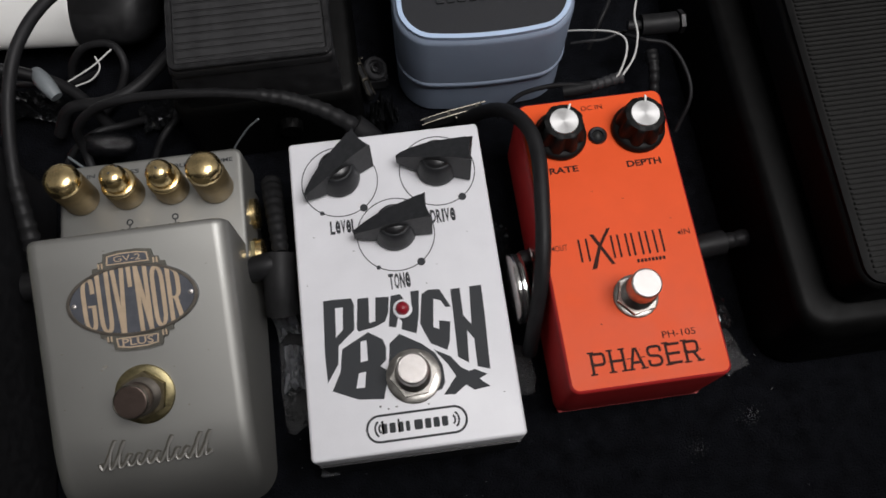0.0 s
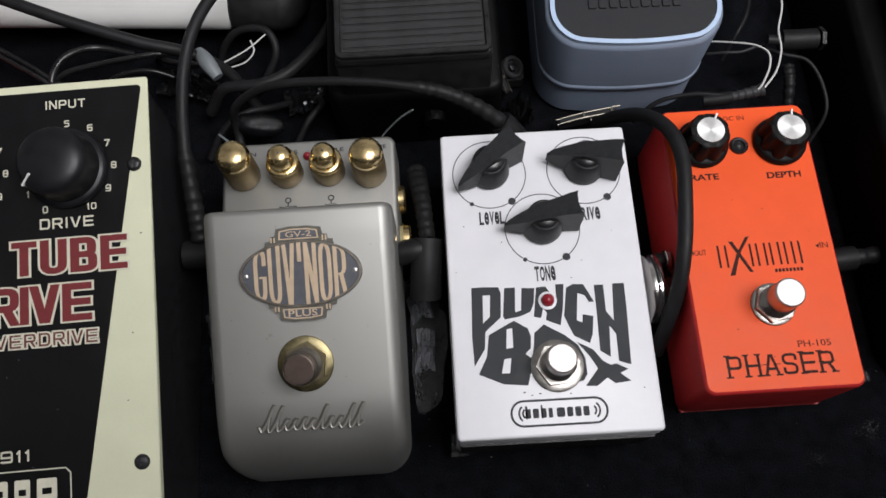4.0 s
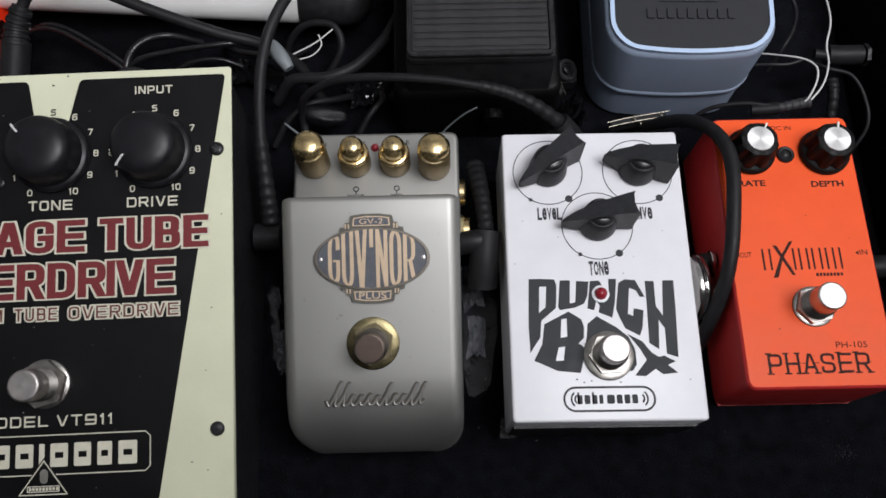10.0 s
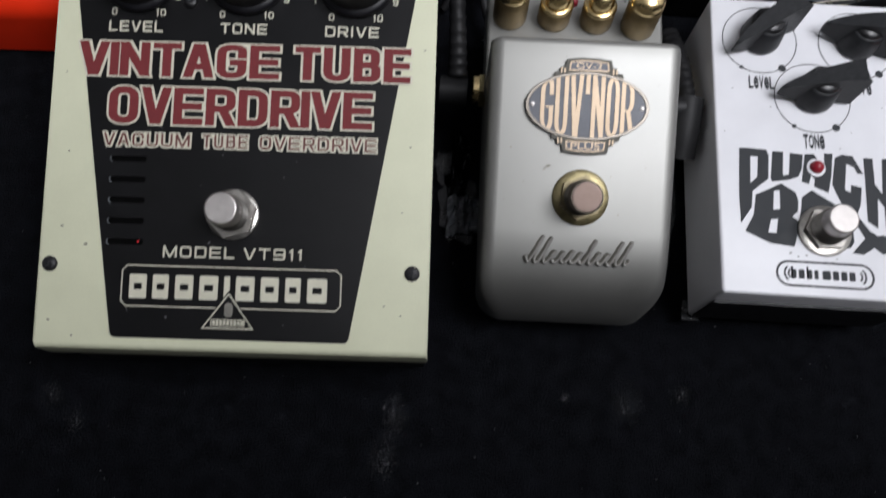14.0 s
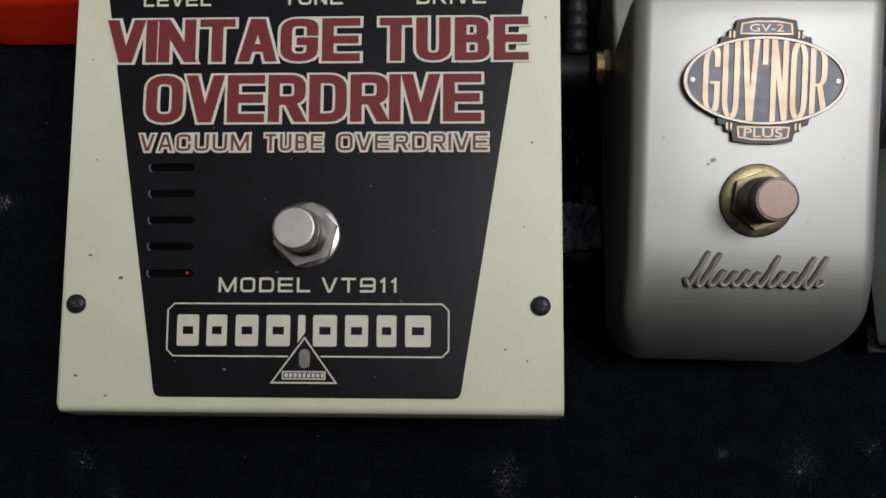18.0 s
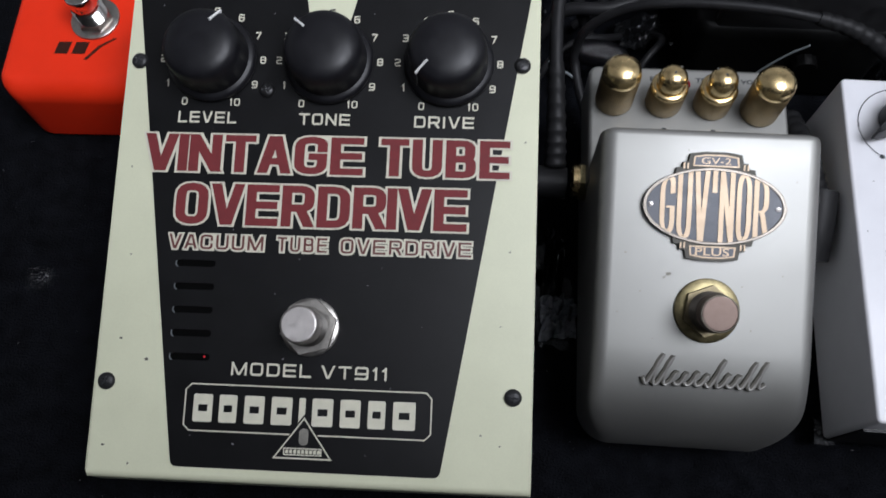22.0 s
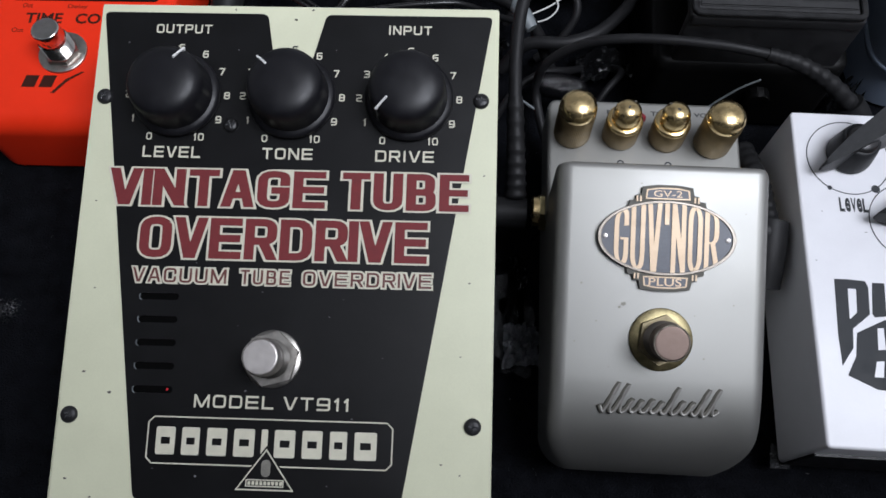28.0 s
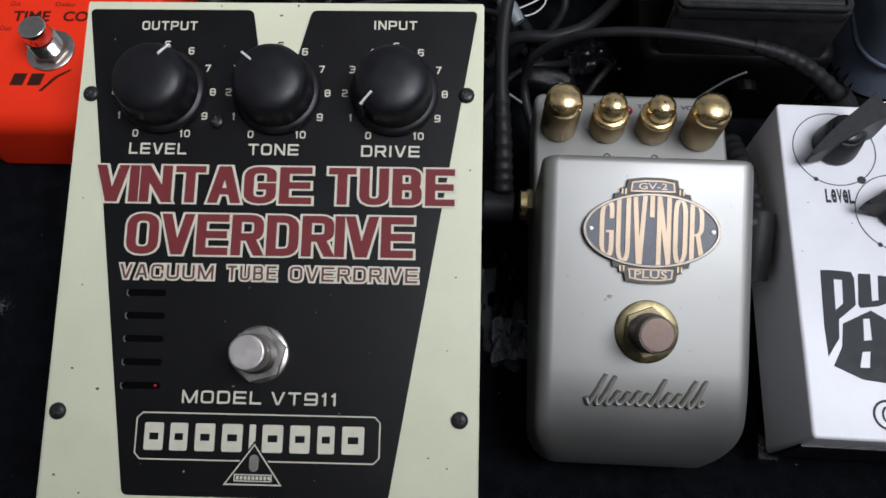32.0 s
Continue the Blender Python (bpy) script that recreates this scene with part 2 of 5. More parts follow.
# ---- shaping helpers (millimetres) ----
MM = 0.001
I4 = Matrix.Identity(4)


def tr(x=0, y=0, z=0, rx=0, ry=0, rz=0):
    return pose(x, y, z, rx, ry, rz)


def thing(name, x, y, z=0, rz=0, label="", category="", group="", kind=""):
    """An Empty at the thing's base; x, y, z in millimetres."""
    ob = new(name)
    ob.empty_display_size = 0.01
    ob.matrix_world = pose(x * MM, y * MM, z * MM, 0, 0, rz)
    return tagged(ob, label, category, group, kind)


def mesh_of(name, bm, material, smooth=40):
    bmesh.ops.scale(bm, vec=(MM, MM, MM), verts=bm.verts)
    bmesh.ops.recalc_face_normals(bm, faces=bm.faces)
    for f in bm.faces:
        f.smooth = True
    for e in bm.edges:
        if len(e.link_faces) == 2 and e.calc_face_angle(0) > radians(smooth):
            e.smooth = False
    me = bpy.data.meshes.new(name)
    bm.to_mesh(me)
    bm.free()
    me.materials.append(material)
    return me


def part(name, bm, material, parent, label="", xf=None, smooth=40):
    """One mesh object under a thing or a part; xf in millimetres is baked into the mesh."""
    if xf is not None:
        bmesh.ops.transform(bm, matrix=xf, verts=bm.verts)
    ob = new(name, mesh_of(name, bm, material, smooth))
    ob.parent = parent
    return tagged(ob, label)


def place_mesh(name, me, parent, xf, label=""):
    """A further object on a shared mesh, at xf (millimetres) in its parent."""
    ob = new(name, me)
    ob.parent = parent
    m = xf.copy()
    m.translation *= MM
    ob.matrix_basis = m
    return tagged(ob, label)


def single(name, bm, material, x=0, y=0, z=0, rz=0, label="", category="", group="", kind="", smooth=40):
    ob = new(name, mesh_of(name, bm, material, smooth))
    ob.matrix_world = pose(x * MM, y * MM, z * MM, 0, 0, rz)
    return tagged(ob, label, category, group, kind)


def rrect(x0, x1, y0, y1, radii, n=6):
    """Rounded rectangle as (x, y, nx, ny), anticlockwise; radii front-left, front-right, rear-right, rear-left."""
    if not isinstance(radii, (list, tuple)):
        radii = [radii] * 4
    out = []
    for (cx, cy, a0), r in zip(((x0, y0, 180), (x1, y0, 270), (x1, y1, 0), (x0, y1, 90)), radii):
        ox = cx + r if cx == x0 else cx - r
        oy = cy + r if cy == y0 else cy - r
        for k in range(n + 1):
            a = radians(a0 + 90 * k / n)
            out.append((ox + r * math.cos(a), oy + r * math.sin(a), math.cos(a), math.sin(a)))
    return out


def loft(rings, cap0=True, cap1=True, closed=True):
    bm = bmesh.new()
    vs = [[bm.verts.new(p) for p in ring] for ring in rings]
    n = len(rings[0])
    for a, b in zip(vs, vs[1:]):
        for i in range(n if closed else n - 1):
            j = (i + 1) % n
            bm.faces.new((a[i], a[j], b[j], b[i]))
    if cap0:
        bm.faces.new(vs[0][::-1])
    if cap1:
        bm.faces.new(vs[-1])
    return bm


def pillow(outline, ztop, zbot, r, rf=None, steps=5, taper=0.0, foot=0.6):
    """A box with the given plan, a top at ztop(x, y) with its edge rounded by r (rf where it faces the front), and sides that widen by taper."""
    rf = r if rf is None else rf
    rings = []
    for k in range(steps + 1):
        a = radians(90 * k / steps)
        ring = []
        for x, y, nx, ny in outline:
            e = r + (rf - r) * max(0.0, -ny) ** 1.5
            i = e * (1 - math.sin(a))
            ring.append((x - nx * i, y - ny * i, ztop(x - nx * i, y - ny * i) - e * (1 - math.cos(a))))
        rings.append(ring)
    rings.append([(x + nx * taper, y + ny * taper, zbot + foot) for x, y, nx, ny in outline])
    rings.append([(x + nx * (taper - foot), y + ny * (taper - foot), zbot) for x, y, nx, ny in outline])
    return loft(rings[::-1])


def prism(poly, z0, z1, holes=(), chamfer=0.0):
    """An upright solid on a 2D outline, with holes through it."""
    bm = bmesh.new()
    loops = []
    for z in (z0, z1):
        edges = []
        row = []
        for pts in (poly, *holes):
            vs = [bm.verts.new((p[0], p[1], z)) for p in pts]
            edges += [bm.edges.new((vs[i], vs[(i + 1) % len(vs)])) for i in range(len(vs))]
            row.append(vs)
        if holes:
            bmesh.ops.triangle_fill(bm, use_beauty=True, use_dissolve=False, edges=edges)
        else:
            bm.faces.new(row[0])
        loops.append(row)
    for a, b in zip(*loops):
        for i in range(len(a)):
            j = (i + 1) % len(a)
            bm.faces.new((a[i], a[j], b[j], b[i]))
    if chamfer:
        top = [e for e in bm.edges if all(abs(v.co.z - z1) < 1e-6 for v in e.verts) and len(e.link_faces) == 2 and e.calc_face_angle(0) > 0.5]
        bmesh.ops.bevel(bm, geom=top, offset=chamfer, segments=1, affect="EDGES")
    return bm


def box(x0, x1, y0, y1, z0, z1, bevel=0.0, seg=2):
    bm = bmesh.new()
    bmesh.ops.create_cube(bm, size=1)
    for v in bm.verts:
        v.co = ((x0 + x1) / 2 + v.co.x * (x1 - x0), (y0 + y1) / 2 + v.co.y * (y1 - y0), (z0 + z1) / 2 + v.co.z * (z1 - z0))
    if bevel:
        bmesh.ops.bevel(bm, geom=bm.edges[:], offset=bevel, segments=seg, affect="EDGES")
    return bm


def lathe(profile, n=32, flute=0.0, flutes=0, zf=None):
    """A turned solid from (radius, height) pairs, bottom to top; flutes scallop the rings between heights zf."""
    rings = []
    for r, z in profile:
        ring = []
        for k in range(n):
            a = 2 * math.pi * k / n
            q = r
            if flutes and zf[0] <= z <= zf[1]:
                q = r - flute * (0.5 + 0.5 * math.cos(flutes * a)) ** 2
            ring.append((q * math.cos(a), q * math.sin(a), z))
        rings.append(ring)
    return loft(rings)


def smooth_path(pts, per=8):
    p = [Vector(q) for q in pts]
    p = [p[0] * 2 - p[1], *p, p[-1] * 2 - p[-2]]
    out = []
    for i in range(1, len(p) - 2):
        for k in range(per):
            t = k / per
            a, b, c, d = p[i - 1:i + 3]
            out.append(0.5 * (2 * b + (c - a) * t + (2 * a - 5 * b + 4 * c - d) * t * t + (3 * b - a - 3 * c + d) * t ** 3))
    out.append(p[-2])
    return out


def tube(pts, r, n=12, per=8, rib=0.0, ribs=0):
    """A round cable along a smooth path; r is a number or a function of 0..1."""
    path = smooth_path(pts, per)
    rings = []
    up = Vector((0, 0, 1))
    for i, q in enumerate(path):
        d = (path[min(i + 1, len(path) - 1)] - path[max(i - 1, 0)]).normalized()
        s = d.cross(up)
        if s.length < 0.05:
            s = d.cross(Vector((1, 0, 0)))
        s.normalize()
        w = s.cross(d)
        t = i / (len(path) - 1)
        e = r(t) if callable(r) else r
        rings.append([q + (s * math.cos(a) + w * math.sin(a)) * e for a in (2 * math.pi * k / n for k in range(n))])
    return loft(rings)


def bridge_box(a, b, w, h):
    """A bar from a to b of width w and height h."""
    a, b = Vector(a), Vector(b)
    d = (b - a).normalized()
    s = d.cross(Vector((0, 0, 1))).normalized() * (w / 2)
    u = s.cross(d).normalized() * (h / 2)
    return loft([[p + s + u, p - s + u, p - s - u, p + s - u] for p in (a, b)])


def joined(*bms):
    out = bmesh.new()
    for b in bms:
        me = bpy.data.meshes.new("tmp")
        b.to_mesh(me)
        b.free()
        out.from_mesh(me)
        bpy.data.meshes.remove(me)
    return out


def glyphs(body, bold=0.0):
    """The outline of a word in the built-in font as a bmesh, one unit high, from its left end on the baseline."""
    cu = bpy.data.curves.new("word", "FONT")
    cu.body, cu.size, cu.offset, cu.resolution_u = body, 1.0, bold, 3
    ob = bpy.data.objects.new("word", cu)
    me = bpy.data.meshes.new_from_object(ob)
    bm = bmesh.new()
    bm.from_mesh(me)
    bpy.data.objects.remove(ob)
    bpy.data.meshes.remove(me)
    bpy.data.curves.remove(cu)
    return bm


WIDE = {"I": 0.36, "1": 0.42, "'": 0.3, "M": 1.2, "-": 0.5, " ": 0.45}


def word(body, x0, x1, y0, y1, material, parent, xf, bold=0.0, lift=0.12, name="lettering", cells=False, gap=0.14, even=None):
    """A printed word that fills the rectangle given; with cells each letter is stretched to an even width."""
    if cells:
        size = [WIDE.get(c, 1.0) for c in body]
        unit = (x1 - x0) / (sum(size) + gap * (len(body) - 1))
        bm, x = bmesh.new(), x0
        for c, w in zip(body, size):
            if c != " ":
                g = glyphs(c, bold)
                fit_box(g, x, x + w * unit, y0 + ((y1 - y0) * 0.6 if c == "'" else 0), y1, lift)
                bm = joined(bm, g)
            x += (w + gap) * unit
    else:
        bm = glyphs(body, bold)
        fit_box(bm, x0, x1, y0, y1, lift)
    if even:
        even(bm)
    return part(name, bm, material, parent, "", xf)


def fit_box(bm, x0, x1, y0, y1, z):
    lx, hx = min(v.co.x for v in bm.verts), max(v.co.x for v in bm.verts)
    ly, hy = min(v.co.y for v in bm.verts), max(v.co.y for v in bm.verts)
    for v in bm.verts:
        v.co = (x0 + (v.co.x - lx) / (hx - lx) * (x1 - x0), y0 + (v.co.y - ly) / (hy - ly) * (y1 - y0), z)


# square, wide lettering drawn with a pen of even width: centre lines in a unit box, closed ones marked by a leading True
PEN = {
    "A": [["/", (0, 0), (0.42, 1)], ["/", (1, 0), (0.58, 1)], [(0.24, 0.28), (0.76, 0.28)]],
    "B": [[True, (0, 0), (1, 0), (1, 0.5), (0, 0.5)], [True, (0, 0.5), (0.95, 0.5), (0.95, 1), (0, 1)]],
    "C": [[(1, 0.68), (1, 1), (0, 1), (0, 0), (1, 0), (1, 0.32)]],
    "D": [[True, (0, 0), (1, 0), (1, 1), (0, 1)]],
    "E": [[(1, 1), (0, 1), (0, 0), (1, 0)], [(0, 0.5), (0.94, 0.5)]],
    "G": [[(1, 0.72), (1, 1), (0, 1), (0, 0), (1, 0), (1, 0.46)], [(0.62, 0.46), (1, 0.46)]],
    "H": [[(0, 0), (0, 1)], [(1, 0), (1, 1)], [(0, 0.5), (1, 0.5)]],
    "I": [[(0.5, 0), (0.5, 1)]],
    "L": [[(0, 1), (0, 0), (1, 0)]],
    "M": [[(0, 0), (0, 1)], [(1, 0), (1, 1)], ["/", (0, 1), (0.48, 0)], ["/", (1, 1), (0.52, 0)]],
    "N": [[(0, 0), (0, 1)], [(1, 0), (1, 1)], ["/", (0, 1), (1, 0)]],
    "O": [[True, (0, 0), (1, 0), (1, 1), (0, 1)]],
    "P": [[(0, 0), (0, 1)], [(0, 1), (1, 1), (1, 0.42), (0, 0.42)]],
    "R": [[(0, 0), (0, 1)], [(0, 1), (1, 1), (1, 0.44), (0, 0.44)], ["/", (0.6, 0.44), (1, 0)]],
    "S": [[(1, 0.76), (1, 1), (0, 1), (0, 0.53), (1, 0.47), (1, 0), (0, 0), (0, 0.24)]],
    "T": [[(0, 1), (1, 1)], [(0.5, 1), (0.5, 0)]],
    "U": [[(0, 1), (0, 0), (1, 0), (1, 1)]],
    "V": [["/", (0, 1), (0.44, 0)], ["/", (1, 1), (0.56, 0)]],
    "'": [[(0.5, 0.72), (0.5, 1)]],
    "0": [[True, (0, 0), (1, 0), (1, 1), (0, 1)]],
    "1": [[(0.7, 0), (0.7, 1)], [(0.1, 0.8), (0.7, 1)]],
    "2": [[(0, 1), (1, 1), (1, 0.52), (0, 0.48), (0, 0), (1, 0)]],
    "3": [[(0, 1), (1, 1), (1, 0), (0, 0)], [(0.25, 0.5), (1, 0.5)]],
    "4": [[(1, 0.28), (0, 0.28), (0.7, 1)], [(0.75, 1), (0.75, 0)]],
    "5": [[(1, 1), (0, 1), (0, 0.55), (1, 0.55), (1, 0), (0, 0)]],
    "6": [[(1, 1), (0, 1), (0, 0), (1, 0), (1, 0.55)], [(1, 0.55), (0, 0.55)]],
    "7": [[(0, 1), (1, 1)], ["/", (1, 1), (0.35, 0)]],
    "8": [[True, (0, 0), (1, 0), (1, 1), (0, 1)], [(0, 0.52), (1, 0.52)]],
    "9": [[(0, 0), (1, 0), (1, 1), (0, 1), (0, 0.45)], [(0, 0.45), (1, 0.45)]],
}
ROUND = {"B": 0.16, "C": 0.24, "D": 0.28, "G": 0.24, "O": 0.26, "P": 0.2, "R": 0.2, "U": 0.24, "9": 0.2, "0": 0.26, "2": 0.2, "3": 0.2, "5": 0.2, "6": 0.2, "8": 0.22, "S": 0.24}
PEN_WIDE = {"I": 0.28, "'": 0.4, "M": 1.2, "1": 0.45, " ": 0.4, "L": 0.9, "T": 0.95}


def ribbon(pts, closed, w, z, ends, low, high):
    """A flat stroke of half width w along 2D points, mitred."""
    p = [Vector(q) for q in pts]
    if not closed:
        p[0] = p[0] + (p[0] - p[1]).normalized() * ends
        p[-1] = p[-1] + (p[-1] - p[-2]).normalized() * ends
    n = len(p)
    bm = bmesh.new()
    row = []
    for i in range(n):
        a = p[i - 1] if i or closed else None
        b = p[(i + 1) % n] if i < n - 1 or closed else None
        d0 = (p[i] - a).normalized() if a is not None else (b - p[i]).normalized()
        d1 = (b - p[i]).normalized() if b is not None else d0
        n0, n1 = Vector((-d0.y, d0.x)), Vector((-d1.y, d1.x))
        m = (n0 + n1)
        m = m.normalized() if m.length > 1e-4 else n0
        k = w / max(0.42, m.dot(n0))
        row.append((bm.verts.new((p[i].x + m.x * k, p[i].y + m.y * k, z)), bm.verts.new((p[i].x - m.x * k, p[i].y - m.y * k, z))))
    for v in bm.verts:
        v.co.y = min(high, max(low, v.co.y))
    for i in range(n if closed else n - 1):
        (a, b), (c, d) = row[i], row[(i + 1) % n]
        bm.faces.new((a, b, d, c))
    return bm


def pen_word(body, x0, x1, y0, y1, stroke, extra, z, gap):
    """A word in the square lettering; stroke is the half width of the core, extra what the outline adds to it."""
    size = [PEN_WIDE.get(c, 1.0) for c in body]
    unit = (x1 - x0) / (sum(size) + gap * (len(body) - 1))
    out, x = [], x0
    rim = stroke + extra
    base = z
    for spot, (c, wide) in enumerate(zip(body, size)):
        z = base + 0.04 * (spot % 2)
        a, b = x + rim, x + wide * unit - rim
        lo, hi = y0 + rim, y1 - rim
        for j, line in enumerate(PEN.get(c, ())):
            shut = line[0] is True
            if line[0] == "/":
                # a slanted stroke, cut level at the top and the foot of the letter
                (u0, v0), (u1, v1) = line[1:]
                p, q = Vector((a + (b - a) * u0, lo + (hi - lo) * v0)), Vector((a + (b - a) * u1, lo + (hi - lo) * v1))
                d = q - p
                h = rim * d.length / abs(d.y)
                ends = []
                for e, v, u in ((p, v0, u0), (q, v1, u1)):
                    y = y0 if v == 0 else (y1 if v == 1 else e.y)
                    side = (h - rim) * (1 if u == 0 else (-1 if u == 1 else 0))
                    ends.append((e.x + d.x / d.y * (y - e.y) * 0.6 + side, y))
                bm = bmesh.new()
                (xa, ya), (xb, yb) = ends
                bm.faces.new([bm.verts.new(w) for w in ((xa - h, ya, z + 0.012 * j), (xa + h, ya, z + 0.012 * j), (xb + h, yb, z + 0.012 * j), (xb - h, yb, z + 0.012 * j))])
                out.append(bm)
                continue
            q = [Vector((a + (b - a) * u, lo + (hi - lo) * v)) for u, v in (line[1:] if shut else line)]
            r = ROUND.get(c, 0) * (hi - lo)
            if r:
                soft = []
                for i, v in enumerate(q):
                    if (not shut and i in (0, len(q) - 1)) or (c in "BDPR" and v.x < a + 0.01):
                        soft.append(v)
                        continue
                    e0, e1 = q[i - 1] - v, q[(i + 1) % len(q)] - v
                    if min(e0.length, e1.length) * 0.48 < rim * 0.9:
                        soft.append(v)
                        continue
                    s0, s1 = v + e0.normalized() * min(r, e0.length * 0.48), v + e1.normalized() * min(r, e1.length * 0.48)
                    soft += [s0 * (1 - t) ** 2 + v * 2 * t * (1 - t) + s1 * t * t for t in (0, 0.25, 0.5, 0.75, 1)]
                q = soft
            out.append(ribbon(q, shut, stroke + (rim - stroke), z + 0.012 * j, rim, y0, y1))
        x += (wide + gap) * unit
    return joined(*out)


def core_word(body, x0, x1, y0, y1, stroke, extra, z, gap):
    """The same strokes without the outline."""
    size = [PEN_WIDE.get(c, 1.0) for c in body]
    unit = (x1 - x0) / (sum(size) + gap * (len(body) - 1))
    out, x = [], x0
    for c, wide in zip(body, size):
        out.append(pen_word(c, x + extra, x + wide * unit - extra, y0 + extra, y1 - extra, stroke, 0.0, z, 0))
        x += (wide + gap) * unit
    return joined(*out)


def broad(build, body, x0, x1, y0, y1, stroke, extra, z, gap, k):
    """A word whose uprights are 1 / k times as thick as its level strokes."""
    bm = build(body, x0 * k, x1 * k, y0, y1, stroke, extra, z, gap)
    bmesh.ops.scale(bm, vec=(1 / k, 1, 1), verts=bm.verts)
    return bm


# ---- room that closes the place ----


def slab(name, x0, x1, y0, y1, z0, z1, material, label):
    return single(name, box(x0 * 1000, x1 * 1000, y0 * 1000, y1 * 1000, z0 * 1000, z1 * 1000), material, label=label, category="wall" if "wall" in name else name, kind="structure")


slab("wall_north", -1.3, 1.2, 1.3, 1.4, 0, 2.2, M_WALL, "plain white painted wall")
# unseen wall kept dark in place of the person behind the camera
slab("wall_south", -1.3, 1.2, -1.1, -1.0, 0, 2.2, M_DARK_WALL, "unseen plain wall, dark to dim light from the south")
# added out of view: cuts the lamp so the pedal fronts fall into soft shade
slab("wall_shade", -1.3, 1.2, -0.105, -0.078, 0, 0.49, M_DARK_WALL, "unseen low dark wall added to shade the pedal fronts")
slab("wall_west", -1.4, -1.3, -1.1, 1.4, 0, 2.2, M_WALL, "plain white painted wall")
slab("wall_east", 1.2, 1.3, -1.1, 1.4, 0, 2.2, M_WALL, "plain white painted wall")
slab("ceiling", -1.4, 1.3, -1.1, 1.4, 2.2, 2.3, M_CEIL, "plain white ceiling")


def carpet():
    """One sheet: fine and gently uneven under the pedals, coarse out to the walls."""
    xs = [-1400, -1000, -700, -450] + [-400 + 12 * k for k in range(61)] + [420, 700, 1000, 1300]
    ys = [-1100, -700, -400, -200] + [-100 + 12 * k for k in range(36)] + [420, 700, 1000, 1400]
    bm = bmesh.new()
    grid = [[bm.verts.new((x, y, 0.5 * noise.noise(Vector((x / 22, y / 22, 0))) - 0.6)) for x in xs] for y in ys]
    for a, b in zip(grid, grid[1:]):
        for i in range(len(xs) - 1):
            bm.faces.new((a[i], a[i + 1], b[i + 1], b[i]))
    return single("floor", bm, M_CARPET, label="worn navy black carpet speckled with lint", category="floor", kind="structure", smooth=180)


carpet()

# ---- shared pieces ----


def hexagon(r, turn=0):
    return [(r * math.cos(radians(60 * k + turn)), r * math.sin(radians(60 * k + turn))) for k in range(6)]


def foot_switch(parent, xf, m_washer, m_nut, m_shaft, m_cap, washer=8.6, nut=8.2, turn=10, cap=5.2, high=13.4, label="chrome foot switch", rim=None):
    """Washer, hexagon nut, threaded bush and push button."""
    thread = [(5.5, 0.2), (5.5, 2.9)]
    for k in range(7):
        thread += [(5.5, 3.0 + 0.8 * k), (5.0, 3.4 + 0.8 * k)]
    body = part("foot_switch", lathe(thread + [(4.6, 8.8)], 32), m_shaft, parent, label, xf, 20)
    part("washer", lathe([(washer, 0.05), (washer, 0.7), (washer - 0.3, 0.95), (5.3, 1.0)], 36), m_washer, body, "", xf)
    part("nut", prism(hexagon(nut, turn), 0.95, 3.0, chamfer=0.6), m_nut, body, "", xf)
    part("button", lathe([(cap - 0.3, 7.2), (cap, 7.6), (cap, high - 0.6), (cap - 0.15, high - 0.25), (cap - 0.5, high), (cap - 0.7, high)], 40), m_cap, body, "worn metal push button", xf)
    if rim:
        a, c = ring2(0, 0, cap + 0.03, 0.5, 40)
        part("button_edge", prism(a, high - 0.55, high + 0.05, [c], 0.2), rim, body, "bright chamfer ring", xf)
    return body


def screw(parent, xf, r=2.3, label="black cross-head screw", material=None):
    head = part("screw", lathe([(r, 0.0), (r, 0.5), (r * 0.85, 1.0), (r * 0.5, 1.25), (0.2, 1.3)], 20), material or M_CASE, parent, label, xf)
    part("cross_slot", joined(box(-r * 0.6, r * 0.6, -0.25, 0.25, 1.1, 1.36), box(-0.25, 0.25, -r * 0.6, r * 0.6, 1.1, 1.37)), M_TAPE, head, "", xf)
    return head


def blocks(parent, xf, material, spans, v0, v1, name="logo_block", lift=0.12, thick=0.0, slit=0.0):
    """Plain upright blocks in place of a maker's name; slit cuts a narrow level opening into the middle of each wide one."""
    for a, b in spans:
        outer = [(p[0], p[1]) for p in rrect(a, b, v0, v1, min(0.5, (b - a) * 0.2), 2)]
        mid, q = (v0 + v1) / 2, (b - a) * 0.26
        hole = [[(a + q, mid - slit / 2), (b - q, mid - slit / 2), (b - q, mid + slit / 2), (a + q, mid + slit / 2)]] if slit and b - a > 3 else []
        part(name, prism(outer, lift - 0.1, lift + thick, hole), material, parent, "", xf)


def ring2(cx, cy, r, w, n=48):
    return [(cx + r * math.cos(2 * math.pi * k / n), cy + r * math.sin(2 * math.pi * k / n)) for k in range(n)], [(cx + (r - w) * math.cos(2 * math.pi * k / n), cy + (r - w) * math.sin(2 * math.pi * k / n)) for k in range(n)]


def slip(pts, w):
    """Inset of a convex rounded rectangle given with normals."""
    return [(x - nx * w, y - ny * w) for x, y, nx, ny in pts]


# ---- wide cream overdrive pedal ----


